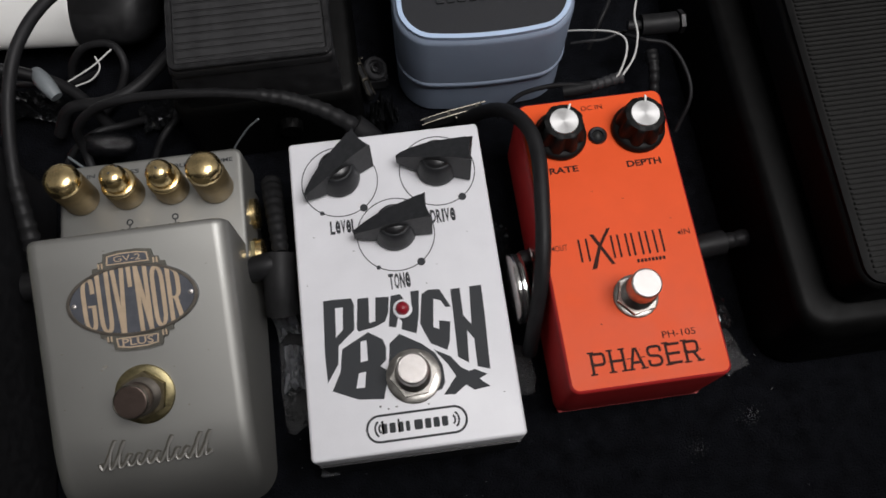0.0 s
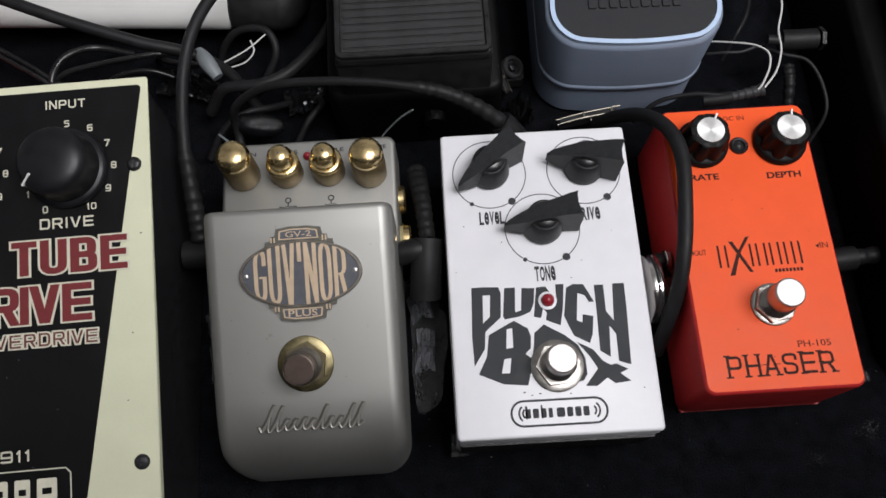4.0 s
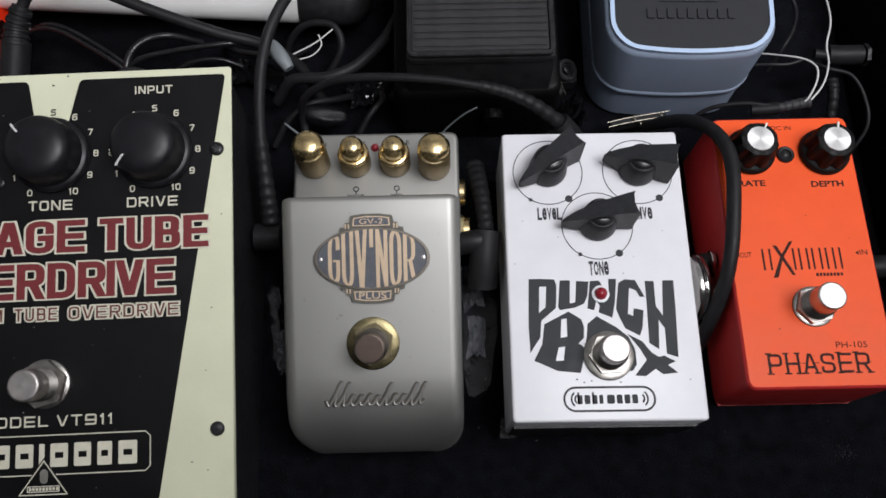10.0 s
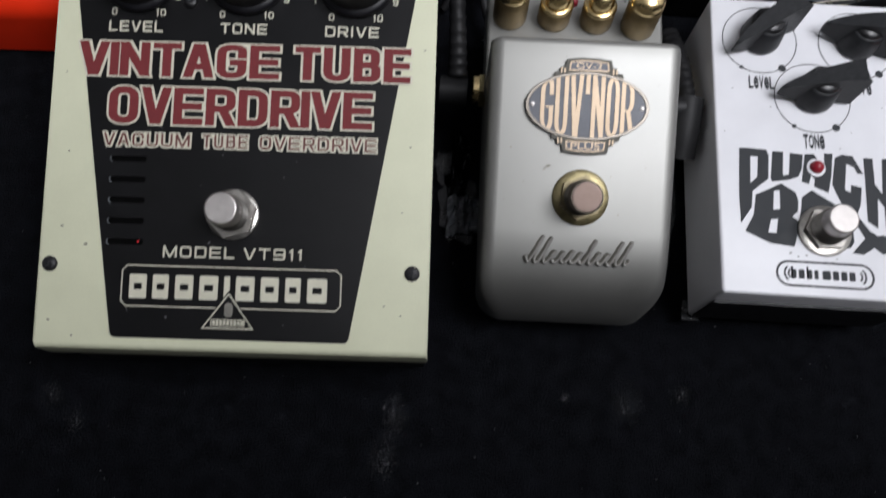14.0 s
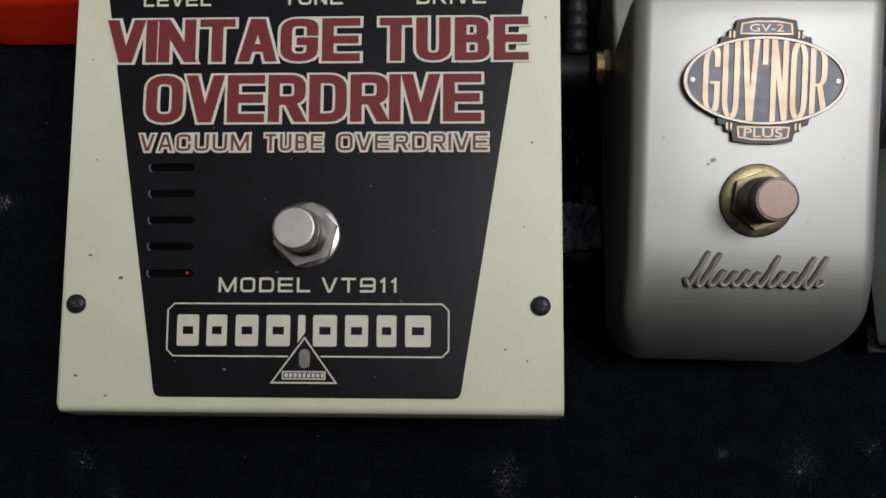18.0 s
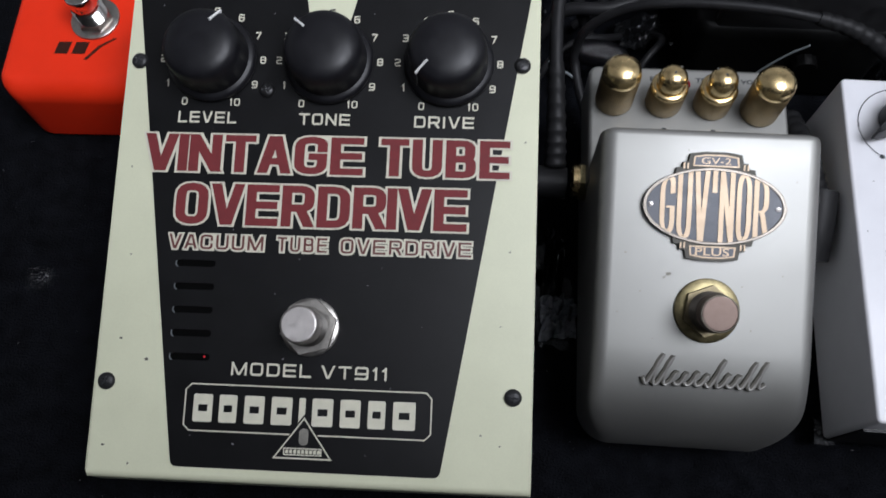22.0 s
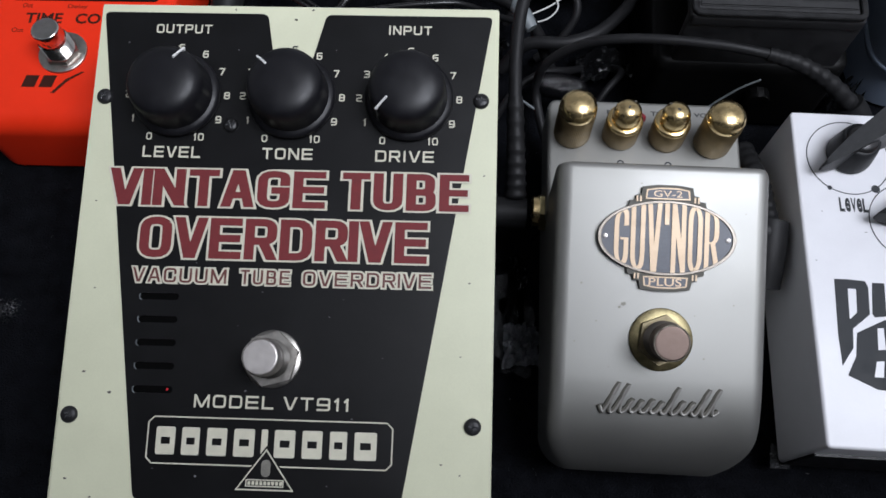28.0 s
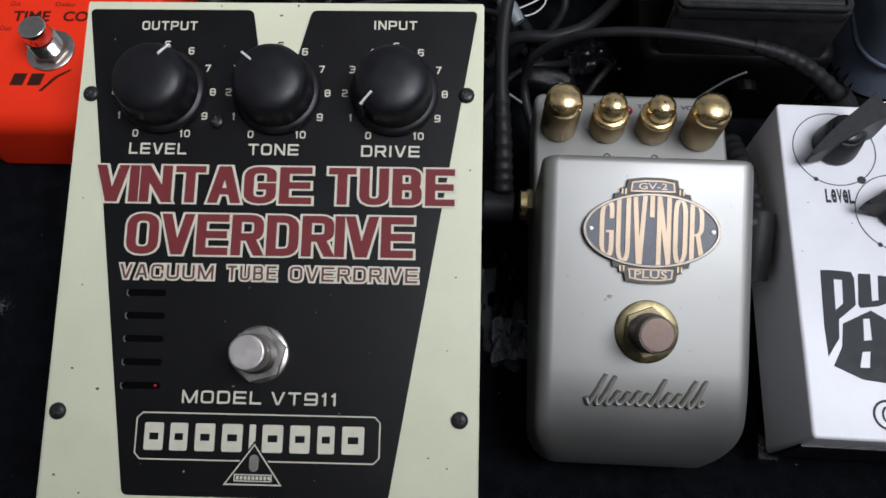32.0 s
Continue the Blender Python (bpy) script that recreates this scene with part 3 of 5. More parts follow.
def tube_overdrive():
    slope = 11.27
    ob = thing("overdrive_pedal", -188.4, 75.0, 0, 0, "wide cream and black tube overdrive pedal standing on the carpet", "effects pedal")
    face = tr(0, -73.3, 42.0, slope)
    # black body, a wedge under the cream cover
    prof = [(-71.0, 3.0), (-71.0, 39.6), (72.0, 68.0), (72.0, 3.0)]
    part("body", loft([[(x, y, z) for y, z in prof] for x in (-59.6, 59.6)]), M_CASE, ob, "black steel lower body")
    for x in (-59.7, 59.3):
        part("worn_edge", box(x, x + 0.5, 71.6, 72.2, 6.0, 67.0, 0.15), M_WORN, ob, "rubbed rear edge")
    # cream cover: sloped top, rolled edge, short front lip
    out = [(74.4, 71.4)]
    cy, cz, r = -71.2, 40.2, 2.2
    for k in range(7):
        a = radians(90 + slope + (90 - slope) * k / 6)
        out.append((cy + r * math.cos(a), cz + r * math.sin(a)))
    out.append((-73.4, 31.0))
    inn = [(-72.2, 31.0), (-72.2, 40.0), (74.4, 70.2)]
    cover = loft([[(x, y, z) for y, z in out + inn] for x in (-61.8, 61.2)])
    bmesh.ops.bevel(cover, geom=[e for e in cover.edges if abs(e.verts[0].co.x - e.verts[1].co.x) < 1e-4], offset=0.35, segments=2, affect="EDGES")
    part("cover", cover, M_CREAM, ob, "cream enamelled steel cover")
    for x in (-50, 50):
        for y in (-60, 60):
            part("rubber_foot", lathe([(6, 0), (6.5, 0.5), (6, 3.1)], 20), M_RUBBER, ob, "", tr(x, y, 0))
    # printed black panel with a notch and five vent slots
    slots = []
    for k in range(5):
        v = 60.0 - 6.62 * k
        u = -41.2 + 0.13 * k
        slots.append([(p[0], p[1]) for p in rrect(u, u + 11.4, v - 1.0, v + 1.0, 0.98, 4)])

    def rounded(pts, r, n=4):
        res = []
        m = len(pts)
        for i in range(m):
            a, b, c = Vector(pts[i - 1]), Vector(pts[i]), Vector(pts[(i + 1) % m])
            p0, p1 = b + (a - b).normalized() * r, b + (c - b).normalized() * r
            for k in range(n + 1):
                s = k / n
                q = p0 * (1 - s) ** 2 + b * 2 * s * (1 - s) + p1 * s * s
                res.append((q.x, q.y))
        return res
    outer = rounded([(-37.8, 3.5), (36.4, 3.5), (59.3, 148.0), (8.4, 148.0), (3.2, 127.0), (-6.0, 127.0), (-9.8, 148.0), (-60.6, 148.0)], 1.8)
    panel = part("front_panel", prism(outer, 0.02, 0.28, slots), M_PANEL, ob, "black printed panel with pale lettering", face)
    for s in slots:
        # no hole in the cover: a black plate paints the dark inside the slot
        part("vent_slot", prism(s, 0.03, 0.06), M_SLOT_SHADE, panel, "", face)
        u, v = min(p[0] for p in s), min(p[1] for p in s)
        part("slot_edge", loft([[(u + 0.98 - q * math.cos(radians(g)), v + 0.98 + q * math.sin(radians(g)), z) for q, z in ((0.98, 0.2), (1.25, 0.2), (1.25, 0.31), (0.98, 0.31))] for g in range(-70, 41, 22)]), M_TAG, panel, "pale grey arc at the slot end", face)
    part("signal_light", lathe([(0.34, 0.0), (0.34, 0.06), (0.2, 0.09)], 12), M_RED_GLOW, ob, "small lit red signal light", face @ tr(-30.9, 33.6, 0.05))
    # dials
    knob = mesh_of("knob", lathe([(13.0, 0.4), (13.2, 1.0), (13.1, 2.2), (12.2, 2.7), (11.5, 3.0), (11.3, 6.2), (11.2, 9.4), (11.0, 11.2), (10.4, 12.5), (9.2, 13.5), (7.2, 14.3), (4.0, 14.8), (0.4, 14.9)], 128, 0.09, 44, (2.9, 9.6)), M_KNOB, 60)
    pointer = mesh_of("pointer", bridge_box((0, 6.8, 14.4), (0, 11.2, 11.9), 0.6, 1.2), M_WHITE_MARK)
    for u, turn, black in ((-36.2, -28, ()), (-1.3, 46, (5,)), (34.0, 131, ())):
        k = place_mesh("knob", knob, ob, face @ tr(u + 0.7, 121.0, 0.28), "black domed plastic knob with a white pointer")
        place_mesh("pointer", pointer, k, tr(0, 0, 0, 0, 0, turn))
        if turn > 90:
            part("pointer_edge", bridge_box((0, 11.0, 11.2), (0, 11.6, 3.4), 0.28, 0.5), M_TAG, k, "", tr(0, 0, 0, 0, 0, turn))
        for n in range(11):
            a = radians(-120 - 30 * n)
            x, y = u + 0.6 + 15.05 * math.cos(a), 121.3 + 15.2 * math.sin(a)
            w = 3.1 if n == 10 else (0.9 if n == 1 else 1.75)
            part("dial_number", pen_word(str(n), x - w / 2, x + w / 2, y - 1.15, y + 1.15, 0.2, 0.0, 0.4, 0.3), M_BLACK_INK if n in black else M_INK, panel, "", face)
    for s, x0, x1, y0, y1 in (("OUTPUT", -44.0, -26.8, 141.2, 144.1), ("INPUT", 27.6, 40.8, 141.8, 144.7), ("LEVEL", -44.6, -27.2, 101.6, 105.1), ("TONE", -8.6, 6.5, 101.7, 105.2), ("DRIVE", 25.2, 42.6, 101.6, 105.1)):
        part("lettering", pen_word(s, x0, x1, y0, y1, 0.3 if y1 - y0 > 3.2 else 0.25, 0.0, 0.4, 0.24), M_INK, panel, "", face)
    for s, x0, x1, y0, y1, pen, rim, gap, k in (("VINTAGE", -54.2, 11.8, 86.4, 98.6, 1.0, 0.52, -0.05, 0.68), ("TUBE", 15.2, 54.0, 86.4, 98.6, 1.0, 0.52, -0.05, 0.68), ("OVERDRIVE", -43.6, 42.2, 70.8, 84.0, 1.1, 0.54, -0.05, 0.76),
                                                ("VACUUM", -44.4, -15.8, 63.6, 68.8, 0.3, 0.5, -0.03, 0.9), ("TUBE", -12.8, 2.6, 63.6, 68.8, 0.3, 0.5, -0.03, 0.9), ("OVERDRIVE", 5.4, 43.6, 63.6, 68.8, 0.3, 0.5, -0.03, 0.9)):
        part("lettering", broad(pen_word, s, x0, x1, y0, y1, pen, rim, 0.36, gap, k), M_INK, panel, "", face)
        part("lettering", broad(core_word, s, x0, x1, y0, y1, pen, rim, 0.52, gap, k), M_RED_INK if pen > 0.9 else M_MAROON, panel, "", face)
    part("lettering", pen_word("MODEL", -22.8, -0.2, 28.9, 32.5, 0.3, 0.0, 0.4, 0.26), M_INK, panel, "", face)
    part("lettering", pen_word("VT911", 2.6, 21.2, 28.9, 32.5, 0.3, 0.0, 0.4, 0.26), M_INK, panel, "", face)
    # maker's plate: framed row of plain blocks, and a triangle
    fr = [(-33.6, 13.2), (32.1, 13.2), (33.8, 14.9), (33.8, 24.6), (32.1, 26.3), (-33.6, 26.3), (-35.3, 24.6), (-35.3, 14.9)]
    frin = [(-33.5, 13.58), (32.0, 13.58), (33.42, 15.0), (33.42, 24.5), (32.0, 25.92), (-33.5, 25.92), (-34.92, 24.5), (-34.92, 15.0)]
    part("logo_frame", prism(fr, 0.29, 0.36, [frin]), M_INK, panel, "", face)
    spans = [(-33.0, -27.0), (-25.7, -20.1), (-18.6, -12.4), (-11.0, -4.6), (-3.0, -1.2), (0.4, 6.8), (8.2, 14.4), (15.9, 21.3), (22.8, 29.6)]
    blocks(panel, face, M_INK, [(a + 0.3, b - 0.3) if b - a > 3 else (a, b) for a, b in spans], 15.8, 23.4, lift=0.39, slit=1.9)
    part("logo_field", prism([(-10.2, 6.4), (7.6, 6.4), (-1.3, 19.0)], 0.395, 0.43), M_PANEL, panel, "", face)
    part("logo_triangle", prism([(-9.5, 6.9), (6.9, 6.9), (-1.3, 18.2)], 0.44, 0.5, [[(-8.8, 7.3), (6.2, 7.3), (-1.3, 17.55)]]), M_INK, panel, "", face)
    part("logo_mark", prism([(p[0], p[1]) for p in rrect(-2.5, 0.1, 10.6, 15.2, 1.2, 4)], 0.44, 0.5), M_SCUFF, panel, "", face)
    part("logo_mark", prism([(-6.6, 7.9), (4.0, 7.9), (4.0, 9.9), (-6.6, 9.9)], 0.44, 0.5, [[(-6.3, 8.2), (3.7, 8.2), (3.7, 9.6), (-6.3, 9.6)]]), M_INK, panel, "", face)
    blocks(panel, face, M_INK, [(-6.0 + 1.1 * k, -5.2 + 1.1 * k) for k in range(9)], 8.4, 9.4, lift=0.49)
    for u, v in ((-58.1, 25.9), (55.8, 25.8), (-57.8, 120.4), (56.2, 121.0)):
        worn = u > 0 and v > 100
        screw(ob, face @ tr(u, v, 0.1, 0, 0, 25 + u), 2.4, "worn bare cross-head screw" if worn else "black cross-head screw", M_WORN if worn else None)
    screw(ob, face @ tr(-18.6, 112.0, 0.28, 0, 0, 20), 2.3, "small worn cross-head screw", M_WORN)
    foot_switch(ob, face @ tr(-1.3, 42.9, 0.25), M_NICKEL, M_NICKEL, M_NICKEL, M_STEEL, washer=8.2, nut=8.0, turn=16, cap=5.05, high=14.8)
    return ob


cream = tube_overdrive()


def marks(parent, xf, material, spots, name, lift=0.06, seed=3):
    """Small chips with uneven outlines, each at (u, v, size)."""
    rnd = random.Random(seed)
    for u, v, r in spots:
        pts = [(u + r * (0.6 + 0.7 * rnd.random()) * math.cos(q), v + 0.7 * r * (0.6 + 0.7 * rnd.random()) * math.sin(q)) for q in (2 * math.pi * k / 9 for k in range(9))]
        part(name, prism(pts, lift - 0.05, lift), material, parent, "", xf)


marks(cream, tr(0, -73.3, 42.0, 11.27), M_GRIME_SHADE, [(-55.3, 38.0, 0.5), (-47.4, 32.4, 0.55), (-57.6, 8.5, 0.45), (-50.0, 3.7, 0.35), (47.3, 15.3, 0.4), (52.5, 12.6, 0.3), (51.9, 45.0, 0.3), (-54.8, 62.0, 0.35), (-57.2, 88.0, 0.3), (54.0, 66.0, 0.35), (57.6, 98.0, 0.3), (-1.0, 146.4, 0.5), (4.0, 149.6, 0.4), (-20.0, 149.4, 0.35)], "paint_chip")
marks(cream, tr(0, -73.3, 42.0, 11.27), M_LINT, [(-8.4, 33.8, 0.35), (14.2, 55.2, 0.2), (-5.6, 62.0, 0.25), (22.0, 26.9, 0.35), (-20.8, 10.2, 0.4), (-12.0, 52.0, 0.2), (30.0, 44.0, 0.18), (-25.4, 70.0, 0.18), (-52.0, 138.0, 0.3), (-18.0, 136.0, 0.22), (12.0, 136.4, 0.2), (18.0, 60.4, 0.18), (-33.0, 12.0, 0.22), (16.0, 8.6, 0.2), (-47.6, 131.0, 0.25)], "dust_speck", 0.5, 5)

# ---- silver wedge distortion pedal ----


def silver_distortion():
    ob = thing("distortion_pedal", -79.9, 75.0, 0, -1.2, "champagne silver wedge-shaped distortion pedal with an oval badge", "effects pedal")
    t = math.tan(radians(19.57))

    def top(x, y):
        return 33.0 + t * (y + 75.0)
    # treadle plate over the front, rounded front corners and nose
    # profile of the plate along the pedal: straight slope, then one long bend down over the nose
    p0, p1, p2, p3 = Vector((-33.0, top(0, -33.0))), Vector((-49.0, top(0, -49.0) - 0.6)), Vector((-55.5, 33.0)), Vector((-55.5, 14.2))
    prof = [Vector((y, top(0, y))) for y in (25.0, 24.7, 23.9, 22.4, 15.0, 0.0, -16.0, -28.0)]
    for v, drop in zip(prof, (2.8, 1.5, 0.5, 0.08)):
        v.y -= drop
    for k in range(29):
        q = k / 28
        prof.append(p0 * (1 - q) ** 3 + p1 * 3 * q * (1 - q) ** 2 + p2 * 3 * q * q * (1 - q) + p3 * q ** 3)
    rings = []
    for y, z in prof:
        w = 30.3 if y > -45.5 else 20.3 + math.sqrt(max(0.0, 100.0 - (-45.5 - y) ** 2))
        edge = [(w - 4.4 * (1 - math.cos(radians(a))) if a else w, max(14.1, z - 4.4 * (1 - math.sin(radians(a))))) for a in range(0, 91, 15)]
        ring = [(w + 0.3, y, 14.0)] + [(x, y, h) for x, h in edge]
        rings.append(ring + [(-x, y, h) for x, y, h in ring[::-1]])
    part("treadle", loft(rings), M_SILVER, ob, "sloping silver painted treadle", None, 60)
    part("base", pillow(rrect(-28.2, 28.2, -50.5, 61.0, [14, 14, 3, 3], 7), lambda x, y: 30.0, 2.0, 1.0, 1.0, 2, 0.2), M_SILVER, ob, "silver painted lower case")
    part("rear_deck", pillow(rrect(-31.0, 31.2, 20.0, 61.0, [1, 1, 3.2, 3.2], 5), lambda x, y: 42.0 + 0.03 * (y - 40), 24.0, 1.4, 1.4, 4, 0.2), M_SILVER, ob, "silver painted control deck")
    for x in (-22, 22):
        for y in (-40, 48):
            part("rubber_foot", lathe([(5, 0), (5.4, 0.4), (5, 2.2)], 18), M_RUBBER, ob, "", tr(x, y, 0))
    face = tr(0, -75.0, 33.0, 19.57)
    # oval badge with stepped tabs
    oval = [(19.4 * math.cos(2 * math.pi * k / 64), 10.6 * math.sin(2 * math.pi * k / 64)) for k in range(64)]
    inn = [(x * 0.945, y * 0.92) for x, y in oval]
    b = face @ tr(0.6, 84.2, 0.6)
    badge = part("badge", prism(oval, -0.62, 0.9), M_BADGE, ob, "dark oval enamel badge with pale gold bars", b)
    part("badge_rim", prism(oval, 0.85, 1.25, [inn], 0.15), M_BADGE_RIM, badge, "", b)
    for s in (1, -1):
        tab = [(-11.0, 8.0), (11.0, 8.0), (10.6, 10.4), (9.0, 10.6), (8.8, 12.0), (7.4, 12.2), (7.0, 14.4), (3.0, 15.0), (-3.0, 15.0), (-7.0, 14.4), (-7.4, 12.2), (-8.8, 12.0), (-9.0, 10.6), (-10.6, 10.4)]
        pts = [(x, s * y) for x, y in tab]
        part("badge_tab", prism(pts[::s], -0.64, 0.84), M_GRIME_SHADE, badge, "", b)
        fld = [(-6.3, 10.9), (6.3, 10.9), (6.0, 13.6), (2.6, 14.2), (-2.6, 14.2), (-6.0, 13.6)]
        part("badge_field", prism([(x, s * y) for x, y in fld][::s], 0.8, 0.9), M_BADGE, badge, "", b)
        part("badge_frame", prism([(x, s * y) for x, y in fld][::s], 0.85, 1.05, [[(x * 0.93, s * (12.5 + (y - 12.5) * 0.78)) for x, y in fld][::s]]), M_BADGE_BAR, badge, "", b)
        for x in (-8.6, -7.6, 7.6, 8.6):
            part("badge_step", box(x - 0.22, x + 0.22, s * 10.9 - 0.8, s * 10.9 + 0.8, 0.8, 1.05), M_BADGE_BAR, badge, "", b)
    word("PLUS", -4.6, 4.6, -13.5, -11.3, M_BADGE_BAR, badge, b, bold=0.01, lift=1.0)
    word("GV-2", -4.0, 4.0, 11.6, 13.4, M_BADGE_BAR, badge, b, bold=0.0, lift=1.0)
    # tall title, stretched to fill the oval
    def to_oval(bm):
        for v in bm.verts:
            v.co.y *= math.sqrt(1 - (v.co.x / 19.8) ** 2)
    title = broad(pen_word, "GUV'NOR", -14.7, 14.5, -9.9, 9.9, 0.4, 0.0, 1.15, 0.15, 0.62)
    to_oval(title)
    part("lettering", title, M_BADGE_BAR, badge, "", b)
    for x in (-17.2, 17.2):
        part("rivet", lathe([(0.75, 0.8), (0.7, 1.1), (0.2, 1.25)], 14), M_STEEL, badge, "", b @ tr(x, 0, 0))
    # raised flourish of the maker's name
    flow = [(-17.6, 36.2), (-17.0, 34.8)]
    for k, high in enumerate((8.0, 7.6, 3.2, 3.0, 3.4, 2.8, 7.2, 3.2, 3.0, 7.0, 7.2)):
        x = -16.4 + 3.05 * k
        flow += [(x, 34.8), (x + 0.9 + 0.2 * high, 34.9 + high * 0.5), (x + 1.5 + 0.4 * high, 34.8 + high), (x + 0.8 + 0.26 * high, 34.9 + high * 0.62), (x + 1.8, 35.0)]
    flow.append((17.9, 35.8))
    part("logo_flourish", tube([(0.94 * x + 0.5, y, -0.02) for x, y in flow], 0.4, 8, 5), M_RELIEF, ob, "raised silver flourish", face)
    # wider dark tube below, drawing the shadow line of the embossing
    part("logo_shade", tube([(0.94 * x + 0.3, y + 0.3, -0.5) for x, y in flow], 0.74, 8, 5), M_GRIME_SHADE, ob, "dark tube painting the shade round the flourish", face)
    foot_switch(ob, face @ tr(0.2, 55.6, 0.05), M_BRASS, M_NUT, M_BADGE_RIM, M_COPPER, washer=8.9, nut=7.2, turn=22, cap=4.95, high=13.4, rim=M_CLIP, label="tarnished brass foot switch")
    # control deck
    big = lathe([(5.7, 0.2), (5.95, 0.6), (5.95, 14.2), (5.7, 14.6)], 240, 0.1, 60, (0.3, 14.3))
    dome = lathe([(5.7, 14.5), (5.9, 14.9), (5.85, 16.2), (5.4, 17.6), (4.4, 18.7), (2.8, 19.5), (0.3, 19.8)], 40)
    m_big, m_dome = mesh_of("knob", big, M_GOLD_KNURL, 60), mesh_of("cap", dome, M_GOLD, 60)
    m_low = mesh_of("knob", lathe([(5.5, 0.2), (5.75, 0.5), (5.75, 8.6), (5.5, 9.0)], 240, 0.08, 60, (0.3, 8.8)), M_GOLD_KNURL, 60)
    m_rim = mesh_of("collar", lathe([(5.5, 8.9), (5.75, 9.6), (5.5, 10.2), (4.4, 10.5)], 40), M_GOLD, 60)
    m_up = mesh_of("cap", lathe([(4.3, 10.3), (4.45, 13.0), (4.35, 14.6), (3.9, 15.9), (2.9, 16.9), (1.5, 17.5), (0.3, 17.6)], 40), M_GOLD, 60)
    m_slot = mesh_of("pointer", bridge_box((0, -0.6, 17.6), (0, 3.5, 16.5), 0.6, 0.5), M_GRIME_SHADE)
    for x, y, tall, turn in ((-23.1, 48.3, True, 0), (-7.6, 48.1, False, -38), (7.3, 47.9, False, 42), (22.0, 46.4, True, 0)):
        xf = tr(x, y, 42.2)
        k = place_mesh("knob", m_big if tall else m_low, ob, xf, "tall domed gold knob" if tall else "stacked double gold knob")
        place_mesh("cap", m_dome if tall else m_up, k, I4)
        if not tall:
            place_mesh("collar", m_rim, k, I4)
            place_mesh("pointer", m_slot, k, tr(0, 0, 0, 0, 0, turn))
    part("signal_light", lathe([(1.5, 0), (1.5, 1.0), (1.1, 1.8), (0.3, 2.2)], 16), M_RED_LED, ob, "unlit red signal light", tr(-0.4, 54.5, 42.4))
    for s, x0, x1 in (("GAIN", -26.0, -19.0), ("BASS", -11.5, -4.0), ("TREBLE", 2.8, 12.6), ("VOLUME", 17.0, 28.0)):
        word(s, x0, x1, 55.8, 57.4, M_BLACK_INK, ob, tr(0, 0, 42.4), bold=0.02, lift=0.15)
    for s, x0, x1 in (("DEEP", -10.6, -4.4), ("MID", 5.6, 9.8)):
        word(s, x0, x1, 34.2, 35.8, M_BLACK_INK, ob, tr(0, 0, 41.9), bold=0.02, lift=0.15)
        a, c = ring2((x0 + x1) / 2, 38.0, 1.15, 0.42, 20)
        part("dial_mark", prism(a, 0.05, 0.16, [c]), M_BLACK_INK, ob, "", tr(0, 0, 41.95))
        part("dial_mark", box((x0 + x1) / 2 - 0.2, (x0 + x1) / 2 + 0.2, 35.9, 36.9, 0.05, 0.16), M_BLACK_INK, ob, "", tr(0, 0, 41.93))
    # gold sockets on both sides
    for x, y, s in ((-30.2, 24.5, -1), (30.0, 24.5, 1), (28.6, 40.0, 1)):
        sock = part("socket_nut", prism(hexagon(6.4, 30), 0, 2.4, chamfer=0.4), M_BRASS, ob, "gold socket nut", tr(x, y, 31.0, 0, 90 * s, 0))
        part("socket_collar", lathe([(5.4, 2.3), (5.4, 4.4), (4.9, 4.9)], 24), M_GOLD, sock, "", tr(x, y, 31.0, 0, 90 * s, 0))
    return ob


silver = silver_distortion()
marks(silver, tr(0, -75.0, 33.0, 19.57), M_SCUFF, [(-10.4, 65.2, 0.9), (-11.6, 64.2, 0.5), (-22.6, 70.6, 0.4), (12.5, 50.6, 0.35), (-24.0, 54.0, 0.3), (20.4, 66.0, 0.3), (-6.6, 99.6, 0.3), (23.0, 92.0, 0.3), (-14.0, 47.2, 0.25), (9.6, 62.6, 0.25), (-18.0, 60.0, 0.3)], "scuff_mark", 0.05, 8)

# ---- white distortion pedal ----


def chicken_head():
    """A pointer knob: a tapering round hub with a dished top, cut by a tall upright blade that widens to a notched tail."""
    hub = lathe([(7.0, 0.2), (7.1, 0.8), (6.9, 3.0), (6.3, 7.0), (5.8, 9.4), (5.4, 9.9), (5.0, 10.0)], 40)
    half = [(13.6, 0.3), (12.4, 0.8), (9.0, 1.7), (4.5, 2.45), (0, 2.9), (-5, 3.35), (-9, 3.9), (-11.6, 4.4)]
    bm = prism([(x, -w) for x, w in half] + [(-10.3, -1.5), (-10.0, 0), (-10.3, 1.5)] + [(x, w) for x, w in half[::-1]], 0.0, 10.0)
    for v in bm.verts:
        x = v.co.x
        high = 16.2 - 0.013 * (x + 11.6) ** 2
        v.co.z = high if v.co.z > 5 else 0.4 + 2.6 * max(0.0, (x - 6) / 7.6)
    bmesh.ops.bevel(bm, geom=[e for e in bm.edges if all(v.co.z > 6 for v in e.verts)], offset=0.45, segments=2, affect="EDGES")
    return hub, bm


